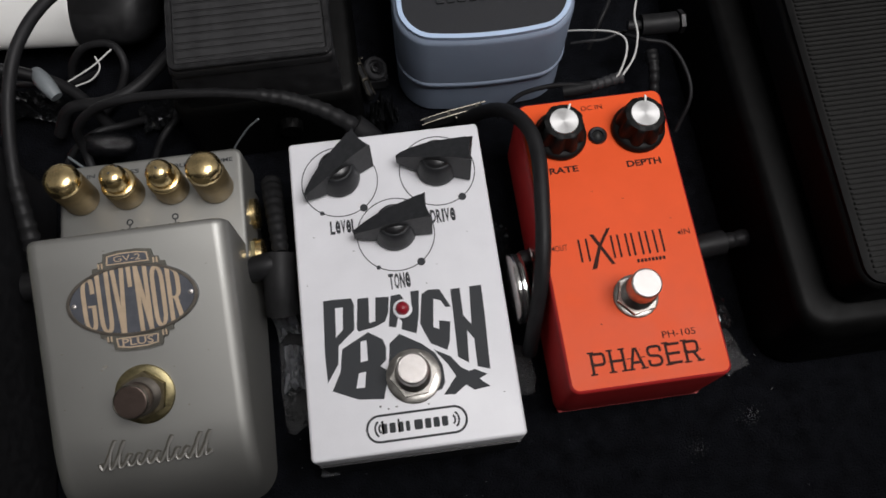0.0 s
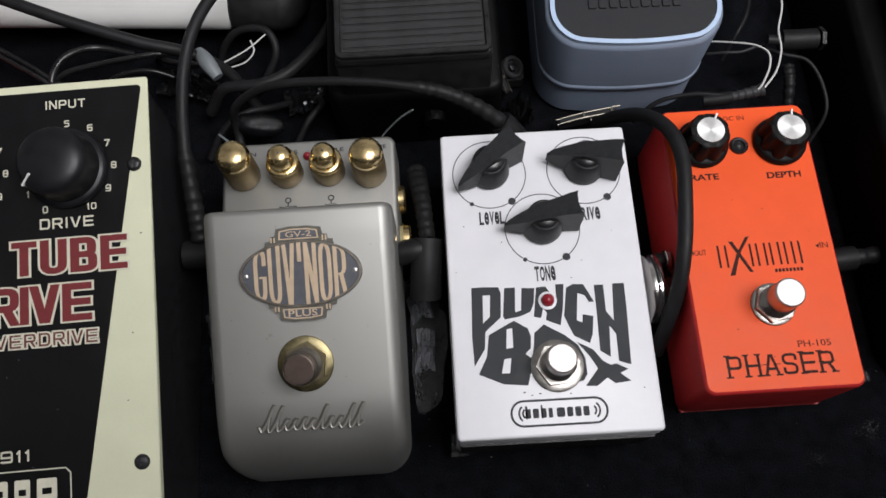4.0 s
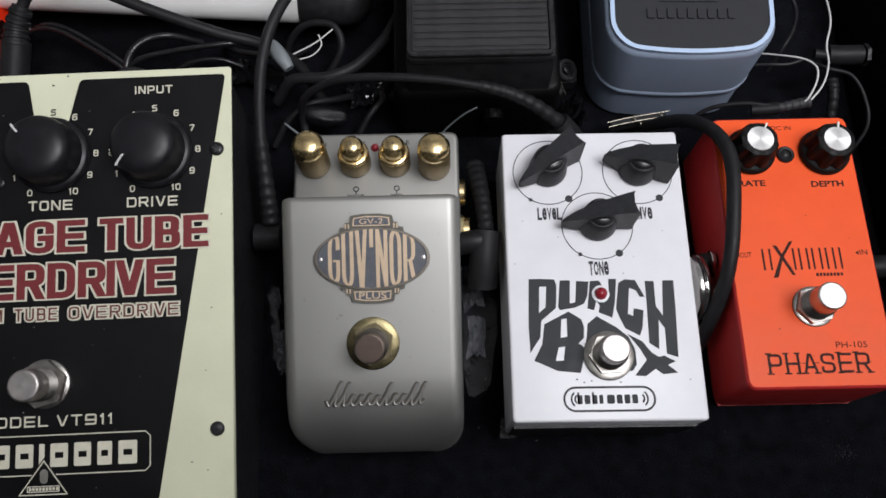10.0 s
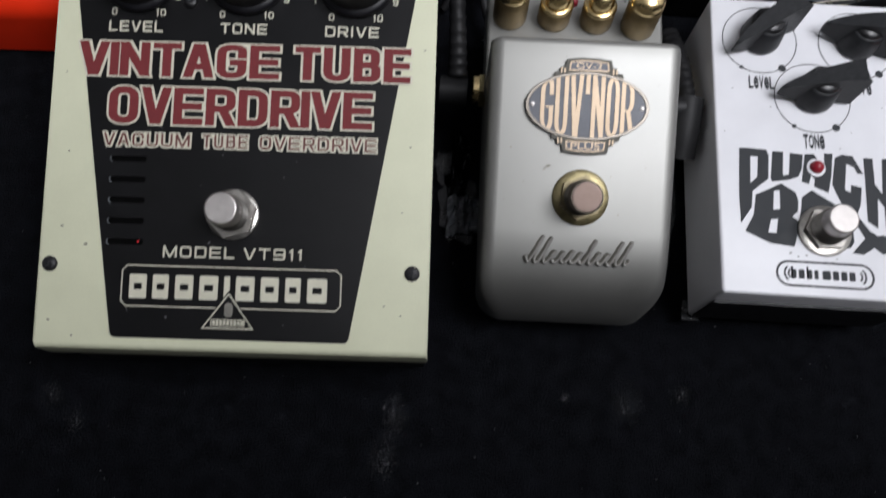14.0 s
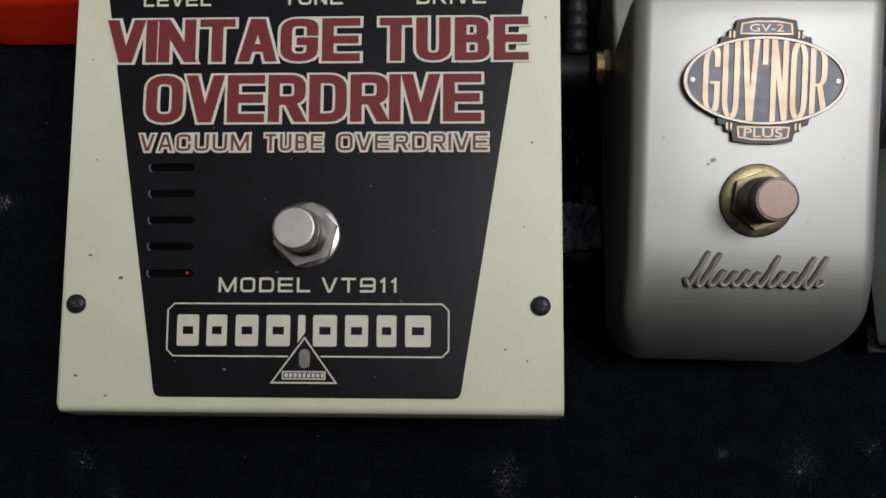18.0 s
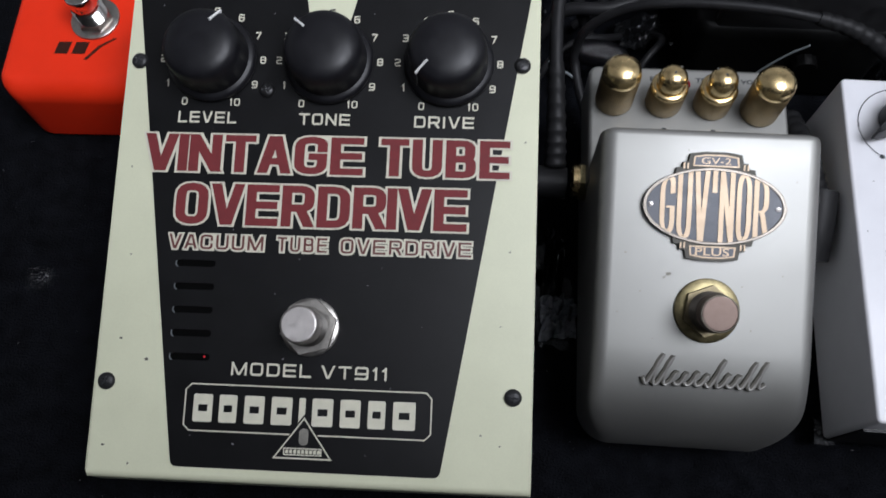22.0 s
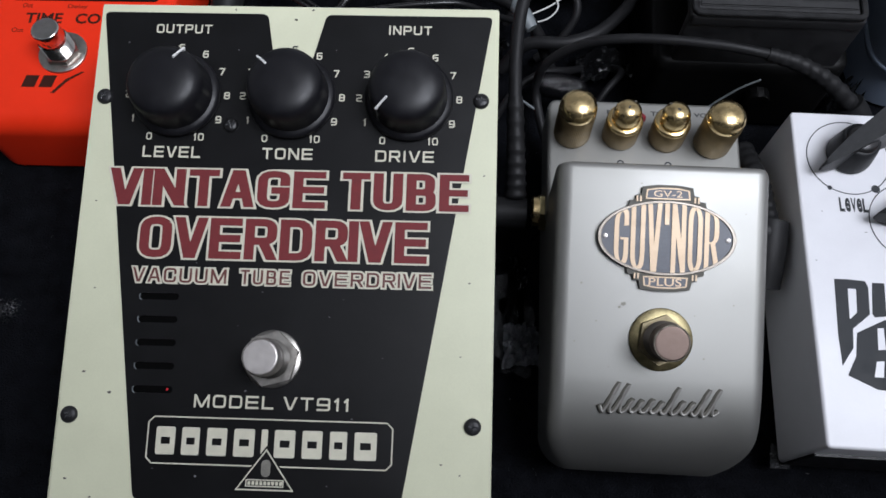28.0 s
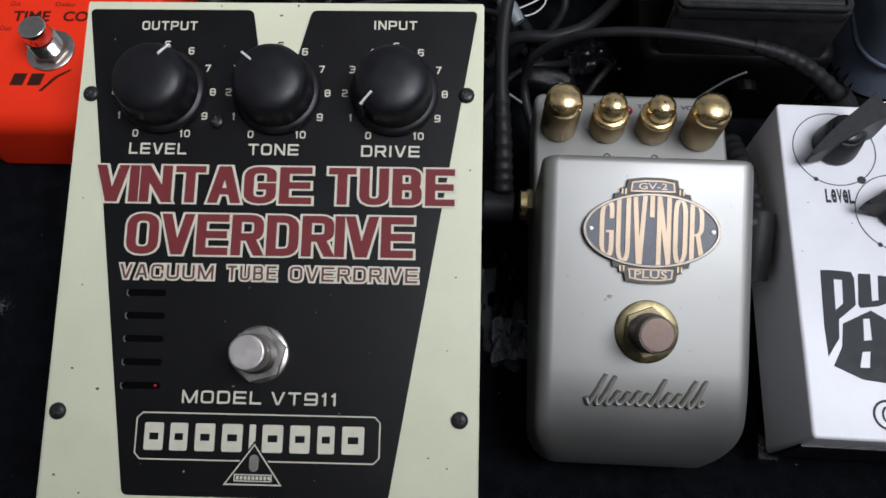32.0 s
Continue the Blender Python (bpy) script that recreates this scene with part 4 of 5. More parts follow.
def white_distortion():
    ob = thing("distortion_pedal", 0.2, 77.5, 0, -1.8, "white boxed distortion pedal with black block print and three pointer knobs", "effects pedal")
    part("case", pillow(rrect(-33.0, 33.0, -53.8, 53.8, 1.4, 3), lambda x, y: 44.3, 9.0, 0.9, 0.9, 3, 0.2), M_WHITE, ob, "white powder-coated steel case")
    part("front_panel", box(-31.9, 31.9, -54.6, -53.6, 9.2, 33.5, 0.2), M_CASE, ob, "black front below a short white lip")
    part("base_plate", box(-32.6, 32.6, -53.4, 53.4, 7.6, 9.1, 0.3), M_MAT, ob, "dark base plate")
    part("riser", box(-28, 28, -48, 50, 0.0, 7.8, 0.6), M_RUBBER, ob, "black foam riser")
    part("tape_flap", prism([(-35.2, -55.6), (-29, -55.4), (-29, -51), (-34.6, -47.5)], 6.8, 7.4), M_TAPE, ob, "loose clear tape corner")
    f = tr(0, 0, 44.3)
    body, fin = chicken_head()
    m_body, m_fin = mesh_of("knob", body, M_CHICKEN, 40), mesh_of("pointer", fin, M_CHICKEN, 24)
    m_boss = mesh_of("boss", lathe([(5.0, 9.9), (4.9, 10.6), (4.3, 11.2), (2.6, 11.8), (0.3, 12.0)], 36), M_GLOSS, 50)
    for x, y, turn in ((-16.4, 37.6, 215), (16.9, 37.4, 170), (0.4, 16.2, 187.5)):
        k = place_mesh("knob", m_body, ob, f @ tr(x, y + 0.9, 0.4, 0, 0, turn), "worn black pointer knob")
        place_mesh("pointer", m_fin, k, I4)
        place_mesh("boss", m_boss, k, I4, "glossy black domed boss")
        a, c = ring2(x, y, 13.0, 0.32, 64)
        part("dial_ring", prism(a, 0.03, 0.08, [c]), M_BLACK_INK, ob, "", f)
        for a, r in ((238, 0.75), (304, 1.35)):
            part("dial_dot", prism([(x + 12.9 * math.cos(radians(a)) + r * math.cos(radians(20 * q)), y + 12.9 * math.sin(radians(a)) + r * math.sin(radians(20 * q))) for q in range(18)], 0.05, 0.11), M_BLACK_INK, ob, "", f)
    for s, x0, x1, y0, y1 in (("LeVeL", -21.0, -12.3, 18.6, 23.4), ("DRIVe", 12.6, 20.9, 18.4, 23.2), ("TONe", -3.7, 3.3, -2.7, 2.6)):
        word(s, x0, x1, y0, y1, M_BLACK_INK, ob, f, bold=0.035, lift=0.1, cells=True, gap=0.12)
    # blocky title art, cut as angular letters
    def art(pts, *holes):
        part("title_block", prism(pts[::-1], 0.03, 0.1, [h[::-1] for h in holes]), M_BLACK_INK, ob, "", f)
    art([(-25.4, -3.8), (-22.0, -3.7), (-16.4, -4.0), (-15.7, -6.0), (-16.3, -14.4), (-21.7, -19.0), (-22.3, -24.8), (-26.0, -30.3), (-26.2, -21.0)], [(-21.8, -6.6), (-19.3, -6.6), (-19.9, -14.0), (-22.3, -16.2)])
    art([(-14.4, -4.4), (-10.8, -4.4), (-11.4, -12.9), (-9.4, -12.5), (-8.6, -4.7), (-4.3, -5.0), (-5.0, -10.2), (-6.3, -13.0), (-9.7, -14.4), (-15.0, -15.2), (-15.5, -14.2)])
    art([(-3.7, -4.8), (-0.6, -4.6), (2.6, -10.2), (2.8, -4.1), (5.6, -4.1), (4.6, -12.2), (3.2, -18.2), (-1.4, -16.2), (-0.9, -13.7), (-2.0, -12.1), (-3.0, -15.4), (-5.3, -14.8)])
    art([(6.3, -5.5), (8.6, -4.3), (12.2, -4.6), (13.9, -8.2), (15.1, -10.8), (13.4, -10.8), (12.2, -8.4), (9.9, -7.5), (8.7, -16.8), (10.5, -17.7), (10.9, -14.9), (14.3, -15.7), (13.4, -21.8), (12.2, -24.7), (7.3, -22.0), (5.7, -18.1), (4.7, -15.0)])
    art([(15.7, -5.0), (18.8, -5.1), (18.7, -14.2), (20.9, -17.6), (21.9, -4.9), (25.8, -4.9), (25.6, -14.2), (24.7, -32.4), (20.9, -31.1), (21.1, -22.1), (19.2, -19.2), (18.4, -29.6), (15.2, -27.3), (15.6, -14.0)])
    art([(-20.7, -20.2), (-12.1, -15.8), (-7.7, -18.6), (-6.9, -21.4), (-7.3, -25.3), (-9.2, -27.1), (-6.7, -29.1), (-9.2, -37.4), (-17.0, -36.6), (-24.8, -33.0), (-21.8, -27.3)], [(-14.7, -18.5), (-12.8, -18.3), (-13.0, -24.8), (-15.3, -25.1)], [(-16.2, -28.5), (-13.9, -28.2), (-14.7, -33.1), (-17.4, -33.1)])
    art([(-5.7, -20.3), (-2.3, -17.6), (4.3, -21.6), (8.2, -25.1), (10.1, -29.4), (10.2, -34.7), (8.9, -36.7), (3.0, -38.3), (-5.8, -36.6), (-7.8, -32.1), (-6.2, -24.5)])
    art([(7.9, -24.0), (12.9, -26.8), (15.6, -30.6), (18.0, -32.2), (19.9, -31.8), (23.6, -33.8), (20.9, -35.0), (24.0, -37.7), (18.9, -38.2), (16.5, -36.3), (12.9, -38.8), (9.3, -38.5), (13.8, -33.2), (11.6, -29.0)])
    # maker's plate
    a = rrect(-15.7, 15.6, -50.6, -42.0, 4.2, 6)
    part("logo_frame", prism([(x, y) for x, y, _, _ in a], 0.03, 0.1, [slip(a, 0.7)]), M_BLACK_INK, ob, "", f)
    blocks(ob, f, M_BLACK_INK, [(-10.9, -9.2), (-8.5, -6.6), (-5.9, -4.2), (-3.5, -2.2), (-0.9, 1.7), (2.4, 4.3), (5.0, 6.9), (7.6, 9.5)], -47.9, -44.9, lift=0.1)
    part("logo_stem", box(-10.9, -10.2, -48.0, -44.0, 0.03, 0.1), M_BLACK_INK, ob, "", f)
    part("logo_stem", box(-5.9, -5.3, -48.0, -43.9, 0.03, 0.1), M_BLACK_INK, ob, "", f)
    for s in (-1, 1):
        for r in (2.0, 3.2):
            arc = [(s * (10.0 + r * math.cos(radians(q))), -46.3 + r * math.sin(radians(q))) for q in range(-50, 51, 10)]
            arc += [(s * (10.0 + (r - 0.6) * math.cos(radians(q))), -46.3 + (r - 0.6) * math.sin(radians(q))) for q in range(50, -51, -10)]
            part("logo_arc", prism(arc[::s], 0.03, 0.1), M_BLACK_INK, ob, "", f)
    lens = part("signal_light", lathe([(2.2, 0.1), (2.2, 0.8), (2.0, 1.9), (1.2, 2.7), (0.3, 3.0)], 24), M_RED_LED, ob, "domed red signal light", f @ tr(-0.3, -9.6, 0))
    part("bezel", lathe([(3.1, 0.02), (3.1, 0.4), (2.6, 0.5)], 24), M_WHITE, lens, "", f @ tr(-0.3, -9.6, 0))
    foot_switch(ob, f @ tr(0.7, -31.6, 0.05), M_NICKEL, M_NICKEL, M_NICKEL, M_STEEL, washer=8.6, nut=7.2, turn=4, cap=4.8, high=13.4)
    return ob


white = white_distortion()
marks(white, tr(0, 0, 44.3), M_GRIME_SHADE, [(-10.6, -39.6, 0.5), (-8.2, -40.6, 0.35), (-5.6, -40.2, 0.4), (4.2, -40.6, 0.35), (-14.0, 12.0, 0.25), (8.4, -2.0, 0.25), (-30.0, 2.0, 0.25), (24.0, 14.0, 0.2), (-26.6, 18.4, 0.25), (28.0, -40.0, 0.25), (12.6, 4.0, 0.2), (21.0, 41.0, 0.3)], "scuff_mark", 0.05, 9)

# ---- orange phaser pedal ----


def orange_phaser():
    ob = thing("phaser_pedal", 76.0, 84.3, 0, -1.4, "orange phaser pedal, sides coloured crimson for shade, with two silver-capped knobs", "effects pedal")
    # sides and base take the crimson that paints their shade
    part("case", pillow(rrect(-26.6, 26.6, -52.2, 53.0, 3.4, 5), lambda x, y: 38.5, 3.0, 1.6, 1.6, 4, 0.6), M_ORANGE_SHADE, ob, "orange enamelled cast sides, coloured crimson for shade")
    part("top_face", prism([(p[0], p[1]) for p in rrect(-25.7, 25.7, -51.2, 52.1, 2.6, 5)], 38.3, 38.53), M_ORANGE, ob, "orange enamelled face")
    part("base_plate", box(-26.0, 26.0, -52.8, 52.0, 1.2, 3.1, 0.5), M_ORANGE_SHADE, ob, "orange base cover, coloured crimson for shade")
    f = tr(0, 0, 38.5)
    skirt = lathe([(8.9, 0.3), (9.5, 0.8), (9.4, 2.0), (8.8, 2.9), (7.6, 3.3)], 48)
    grip = lathe([(8.5, 2.8), (8.4, 5.0), (7.3, 10.6), (6.6, 11.4), (4.7, 11.5)], 96, 1.4, 8, (2.7, 11.2))
    cap = lathe([(4.95, 11.3), (4.95, 11.9), (4.8, 12.1), (4.6, 12.1)], 36)
    ms, mg, mc = mesh_of("knob", skirt, M_GRIP, 50), mesh_of("grip", grip, M_GRIP, 50), mesh_of("cap", cap, M_SPUN, 50)
    mp = mesh_of("pointer", box(-0.3, 0.3, 4.6, 7.0, 11.3, 12.3), M_WHITE_MARK)
    for x, y, turn in ((-13.3, 38.2, -28), (14.9, 37.4, -12)):
        k = place_mesh("knob", ms, ob, f @ tr(x, y, 0), "black fluted knob with a spun silver cap")
        place_mesh("grip", mg, k, I4)
        place_mesh("cap", mc, k, I4, "spun silver disc")
        place_mesh("pointer", mp, k, tr(0, 0, 0, 0, 0, turn))
    lamp = part("signal_light", lathe([(1.7, 0.1), (1.7, 0.6), (1.0, 1.2), (0.2, 1.4)], 18), M_DARK_LED, ob, "unlit smoked signal light", f @ tr(0.2, 36.8, 0))
    part("bezel", lathe([(3.3, 0.03), (3.3, 0.9), (2.8, 1.3), (2.0, 1.2), (1.8, 0.5)], 28), M_KNOB, lamp, "black bezel", f @ tr(0.2, 36.8, 0))
    for s, x0, x1, y0, y1, b in (("DC IN", -3.4, 4.2, 47.4, 49.2, 0.0), ("RATE", -19.2, -9.0, 24.2, 26.6, 0.03), ("DEPTH", 8.2, 20.4, 23.4, 25.8, 0.03), ("OUT", -22.6, -18.4, -4.0, -2.0, 0.0), ("IN", 21.2, 24.0, -3.8, -1.8, 0.0), ("PH-105", 6.4, 17.4, -38.0, -35.8, 0.0)):
        word(s, x0, x1, y0, y1, M_BROWN_INK, ob, f, bold=b, lift=0.1)
    # large title with slab serifs
    part("lettering", pen_word("PHASER", -18.4, 17.2, -46.8, -39.8, 0.45, 0.0, 0.1, 0.24), M_BROWN_INK, ob, "", f)
    step = 35.6 / (6 + 5 * 0.24)
    for n, feet in enumerate(((0.1,), (0.1, 0.9), (0.06, 0.94), (), (0.1,), (0.1, 0.95))):
        for u in feet:
            x = -18.4 + step * (1.24 * n + u)
            part("serif", box(x - 1.15, x + 1.15, -47.0, -46.45, 0.1, 0.15), M_BROWN_INK, ob, "", f)
            part("serif", box(x - 0.78, x + 0.78, -43.3, -43.02, 0.1, 0.15), M_BROWN_INK, ob, "", f)
            if n not in (2,) and not (n == 5 and u > 0.5):
                part("serif", box(x - 1.15, x + 0.9, -39.95, -39.4, 0.1, 0.15), M_BROWN_INK, ob, "", f)
    for x in (-24.0, 19.6):
        part("arrow_mark", prism([(x, -3.0), (x + 1.2, -3.8), (x + 1.2, -2.2)], 0.03, 0.1), M_BROWN_INK, ob, "", f)
    # maker's name as thin framed bars with one crossing stroke
    for x0, x1 in ((-14.6, -13.9), (-12.0, -11.3), (-3.4, -2.7), (-1.2, -0.5), (1.6, 2.3), (3.6, 4.3), (6.4, 7.1), (8.6, 9.3), (11.2, 11.9), (13.6, 14.3)):
        part("logo_bar", box(x0, x1, -9.0, -0.8, 0.03, 0.1), M_BROWN_INK, ob, "", f)
    part("logo_stroke", prism([(-11.6, -12.0), (-9.8, -11.8), (-7.0, -4.4), (-2.6, 2.0), (-4.0, 1.8), (-8.0, -4.0)], 0.03, 0.1), M_BROWN_INK, ob, "", f)
    part("logo_stroke", prism([(-4.6, -11.0), (-3.4, -11.0), (-8.8, 0.4), (-10.2, 0.4)], 0.06, 0.13), M_BROWN_INK, ob, "", f)
    blocks(ob, f, M_BROWN_INK, [(4.0 + 1.25 * k, 4.9 + 1.25 * k) for k in range(8)], -11.6, -10.4, lift=0.1)
    foot_switch(ob, f @ tr(0.7, -23.0, 0.05), M_NICKEL, M_NICKEL, M_NICKEL, M_STEEL, washer=7.4, nut=7.0, turn=12, cap=4.9, high=15.6)
    part("socket_nut", prism(hexagon(6.0, 0), 0, 2.4, chamfer=0.4), M_CHROME, ob, "chrome socket nut", tr(27.0, -7.0, 18, 0, 90, 0))
    part("socket_nut", prism(hexagon(6.0, 0), 0, 2.4, chamfer=0.4), M_CHROME, ob, "chrome socket nut", tr(-27.0, -7.0, 18, 0, -90, 0))
    return ob


orange = orange_phaser()
marks(orange, tr(0, 0, 38.5), M_BROWN_INK, [(-12.4, -30.8, 0.3), (4.0, 12.0, 0.25), (-6.0, 16.0, 0.2), (18.6, 2.6, 0.2), (-2.0, -40.6, 0.2)], "scuff_mark", 0.05, 10)

# ---- red-orange delay pedal, half behind the cream one ----


def red_delay():
    ob = thing("delay_pedal", -276.0, 196.0, 0, 0, "red-orange delay pedal with a black display panel", "effects pedal")
    part("case", pillow(rrect(-40.0, 28.6, -66.5, 31.0, [8, 8, 4, 4], 6), lambda x, y: 30.0, 0.5, 3.0, 8.0, 6, 0.8), M_NUX, ob, "red-orange enamelled case")
    f = tr(0, 0, 30.0)
    part("display_panel", prism([(p[0], p[1]) for p in rrect(-34, 22.5, -12.5, 27, 2, 4)], 0.02, 0.5), M_PANEL, ob, "black gloss display panel", f)
    blocks(ob, f, M_INK, [(-20, -14), (4, 12)], -10.6, -9.2, lift=0.6, name="plain_bar")
    word("TIME", -26.5, -12.5, -22.8, -18.2, M_BROWN_INK, ob, f, bold=0.025)
    word("CO", -7.5, 2.0, -22.8, -18.2, M_BROWN_INK, ob, f, bold=0.025)
    word("Delay", -11.5, -4.0, -16.4, -14.2, M_BROWN_INK, ob, f)
    word("Out", -28.8, -25.0, -15.8, -13.8, M_BROWN_INK, ob, f)
    word("Out", -30.5, -26.0, -27.0, -25.0, M_BROWN_INK, ob, f)
    for pts in ([(-25.6, -50), (-19.6, -50), (-18.4, -43.8), (-24.4, -43.8)], [(-17.6, -50), (-11.6, -50), (-10.4, -43.8), (-16.4, -43.8)], [(-11.6, -53.0), (-10.0, -53.0), (-4.4, -46.0), (1.8, -41.6), (0.2, -41.6), (-6.0, -45.6)]):
        pts = [(-12.4 + 0.8 * (x + 12.0) + 2.0, -46.9 + 0.8 * (y + 46.9) - 1.2) for x, y in pts]
        part("logo_shape", prism(pts, 0.03, 0.1 + 0.02 * len(pts) / 8), M_BROWN_INK, ob, "", f)
    foot_switch(ob, f @ tr(-8.8, -36.0, 0.05), M_NICKEL, M_NICKEL, M_CHROME, M_CHROME, washer=8.8, nut=6.6, turn=0, cap=4.9, high=14.5)
    part("socket_nut", prism(hexagon(6.0, 0), 0, 3.2, chamfer=0.4), M_CHROME, ob, "chrome socket nut", tr(28.8, 10, 17, 0, 90, 0))
    return ob


red_delay()

# ---- black ribbed-tread pedal ----


def black_tread_pedal():
    ob = thing("switch_pedal", -37.0, 190.0, 0, -1.5, "black metal pedal with a ribbed rubber tread", "effects pedal")
    part("body", pillow(rrect(-34.0, 33.0, -36.0, 70.0, [5, 5, 3, 3], 5), lambda x, y: 40.0 + 0.08 * y, 1.0, 2.5, 4.0, 4, 0.5), M_WAH, ob, "scuffed black cast body")
    fr = tr(0, -33.0, 60.0, 4.0)
    part("front_wall", pillow(rrect(-28.0, 28.0, -34.0, -30.0, 1.0, 2), lambda x, y: 59.0, 36.0, 0.6, 0.6, 2), M_MAT, ob, "")
    tread = part("treadle", pillow(rrect(-27.6, 27.6, -1.8, 92.0, 1.6, 3), lambda x, y: 1.6, -3.2, 1.2, 1.2, 3), M_MAT, ob, "black metal treadle frame", fr)
    rib = mesh_of("rib", box(-24.9, 24.9, -1.1, 1.1, 1.4, 2.5, 0.4, 2), M_RUBBER)
    lip = rrect(-27.4, 27.4, -1.6, 91.8, 2.8, 3)
    part("treadle_rim", prism([(x, y) for x, y, _, _ in lip], 1.3, 3.1, [slip(lip, 2.0)], 0.3), M_WORN, tread, "worn bright-edged metal rim", fr)
    part("rubber_mat", box(-25.2, 25.2, 1.2, 90.0, 1.55, 1.9, 0.1), M_RUBBER, tread, "black ribbed rubber", fr)
    for k in range(30):
        place_mesh("rib", rib, tread, fr @ tr(0, 3.4 + 2.95 * k + 0.35 * (k % 2), 0))
    part("thumb_screw", lathe([(4.5, 0), (4.5, 3.5), (4.0, 4.0), (0.4, 4.1)], 24, 0.4, 12, (0, 3.6)), M_WAH, ob, "black thumb screw", tr(6.0, -36.4, 22, 90, 0, 0))
    nut = part("socket_ring", lathe([(4.8, 0), (5.0, 0.6), (4.9, 1.6), (4.4, 2.1), (3.4, 2.1), (3.0, 1.4), (2.8, 0.4), (0.3, 0.3)], 32), M_RIB, ob, "dull round socket ring", tr(40.0, -9.0, 9.0, 12, 25, 0))
    part("socket_collar", lathe([(2.1, 0.3), (2.1, 2.4), (1.7, 2.6), (1.2, 2.0), (1.0, 0.6), (0.2, 0.5)], 24), M_CASE, nut, "", tr(40.0, -9.0, 9.0, 12, 25, 0))
    part("socket_block", box(35.0, 45.0, -14.0, -4.2, 1.0, 8.3, 1.0), M_CASE, ob, "", None)
    return ob


black_tread_pedal()

# ---- pale blue pedal with a rubber pad ----


def blue_pedal():
    ob = thing("effects_pedal", 46.5, 197.0, 0, -3.0, "powder blue plastic pedal with a charcoal rubber pad", "effects pedal")

    def dense(pts, n=10):
        res = []
        for i, p in enumerate(pts):
            q = pts[(i + 1) % len(pts)]
            d = math.hypot(q[0] - p[0], q[1] - p[1])
            m = n if d > 15 else 1
            for k in range(m):
                s = k / m
                res.append(tuple(a + (b - a) * s for a, b in zip(p, q)))
        return res

    def shell(x, y0, y1, rf, rr, bow):
        pts = dense(rrect(-x, x, y0, y1, [rf, rf, rr, rr], 8))
        return [(px, py - (bow * (1 - (px / x) ** 2) if py < (y0 + y1) / 2 else 0), nx, ny) for px, py, nx, ny in pts]
    part("base", pillow(shell(33.2, -33.6, 80.0, 13, 6, 3.5), lambda x, y: 19.5, 1.0, 1.6, 2.5, 4, 0.2), M_BLUE_SHADE, ob, "powder blue lower case, coloured darker for shade")
    part("ledge", pillow(shell(33.6, -34.9, 62.0, 12.5, 5, 3.5), lambda x, y: 22.4, 18.6, 1.5, 1.5, 5, -0.3), M_BLUE_SHADE, ob, "powder blue ledge under the treadle, coloured darker for shade")
    part("treadle", pillow(shell(33.2, -34.6, 60.0, 12, 5, 3.5), lambda x, y: 50.0 + 0.12 * (y + 34), 22.0, 2.6, 2.6, 5, -0.2), M_BLUE_SHADE, ob, "powder blue treadle, coloured darker for shade")
    sl = tr(0, -34.0, 50.0, math.degrees(math.atan(0.12)))
    a = [(x, y + 34.0, nx, ny) for x, y, nx, ny in shell(31.6, -33.6, 58.0, 11, 4, 3.5)]
    part("rim", prism([(x, y) for x, y, _, _ in a], -0.6, 1.6, [slip(a, 1.7)], 0.0), M_BLUE_RIM, ob, "pale blue raised rim", sl)
    part("rubber_pad", prism(slip(a, 1.9), -0.4, 1.0), M_PAD, ob, "charcoal rubber pad with embossed marks", sl)
    # embossed maker's mark
    part("logo_mark", prism([(-12, 18.5), (10, 18.5), (10, 19.4), (-12, 19.4)], 0.9, 1.5), M_PAD, ob, "", sl)
    part("logo_mark", prism([(2.0, 36.0), (4.0, 36.0), (11.0, 22.0), (9.4, 22.0)], 0.9, 1.5), M_PAD, ob, "", sl)
    a2, c2 = ring2(-2.0, 25.0, 4.4, 1.3, 24)
    part("logo_mark", prism(a2, 0.9, 1.5, [c2]), M_PAD, ob, "", sl)
    blocks(ob, sl, M_PAD, [(-17.4 + 3.9 * k, -14.5 + 3.9 * k) for k in range(9)], 11.4, 15.8, lift=1.0, thick=0.7)
    part("socket_nut", prism(hexagon(5.6, 0), 0, 2.4, chamfer=0.4), M_CHROME, ob, "chrome socket nut", tr(36.2, -2, 13, 0, 90, 0))
    return ob


blue_pedal()

# ---- wah pedal ----


def wah_pedal():
    ob = thing("wah_pedal", 181.0, 150.0, 0, -1.5, "black wah pedal with a finely ribbed rocker", "effects pedal")
    part("body", pillow(rrect(-50.0, 50.0, -113.0, 130.0, [12, 12, 10, 10], 7), lambda x, y: 40.0 + 0.02 * y, 1.5, 4.0, 6.0, 5, 2.0), M_WAH, ob, "black cast body")
    r = tr(0, -104.0, 55.0, 3.0)
    rocker = part("rocker", pillow(rrect(-38.5, 38.5, 0, 205, [7, 7, 7, 7], 6), lambda x, y: 3.0, -14.0, 2.2, 2.2, 4, 0.6), M_WAH, ob, "black cast rocker", r)
    a = rrect(-37.2, 37.2, 1.4, 203.6, 6, 6)
    part("rocker_rim", prism([(x, y) for x, y, _, _ in a], 2.6, 4.4, [slip(a, 2.0)], 0.0), M_WAH, rocker, "", r)
    part("rubber_mat", prism(slip(a, 2.3), 2.9, 3.3), M_WAH_RUBBER, rocker, "black ribbed rubber mat", r)
    rib = mesh_of("rib", box(-34.0, 34.0, -0.5, 0.5, 3.2, 4.2, 0.25, 2), M_WAH_RUBBER)
    for k in range(114):
        place_mesh("rib", rib, rocker, r @ tr(0, 5.4 + 1.72 * k, 0))
    return ob


wah_pedal()

# ---- white can lying on its side ----


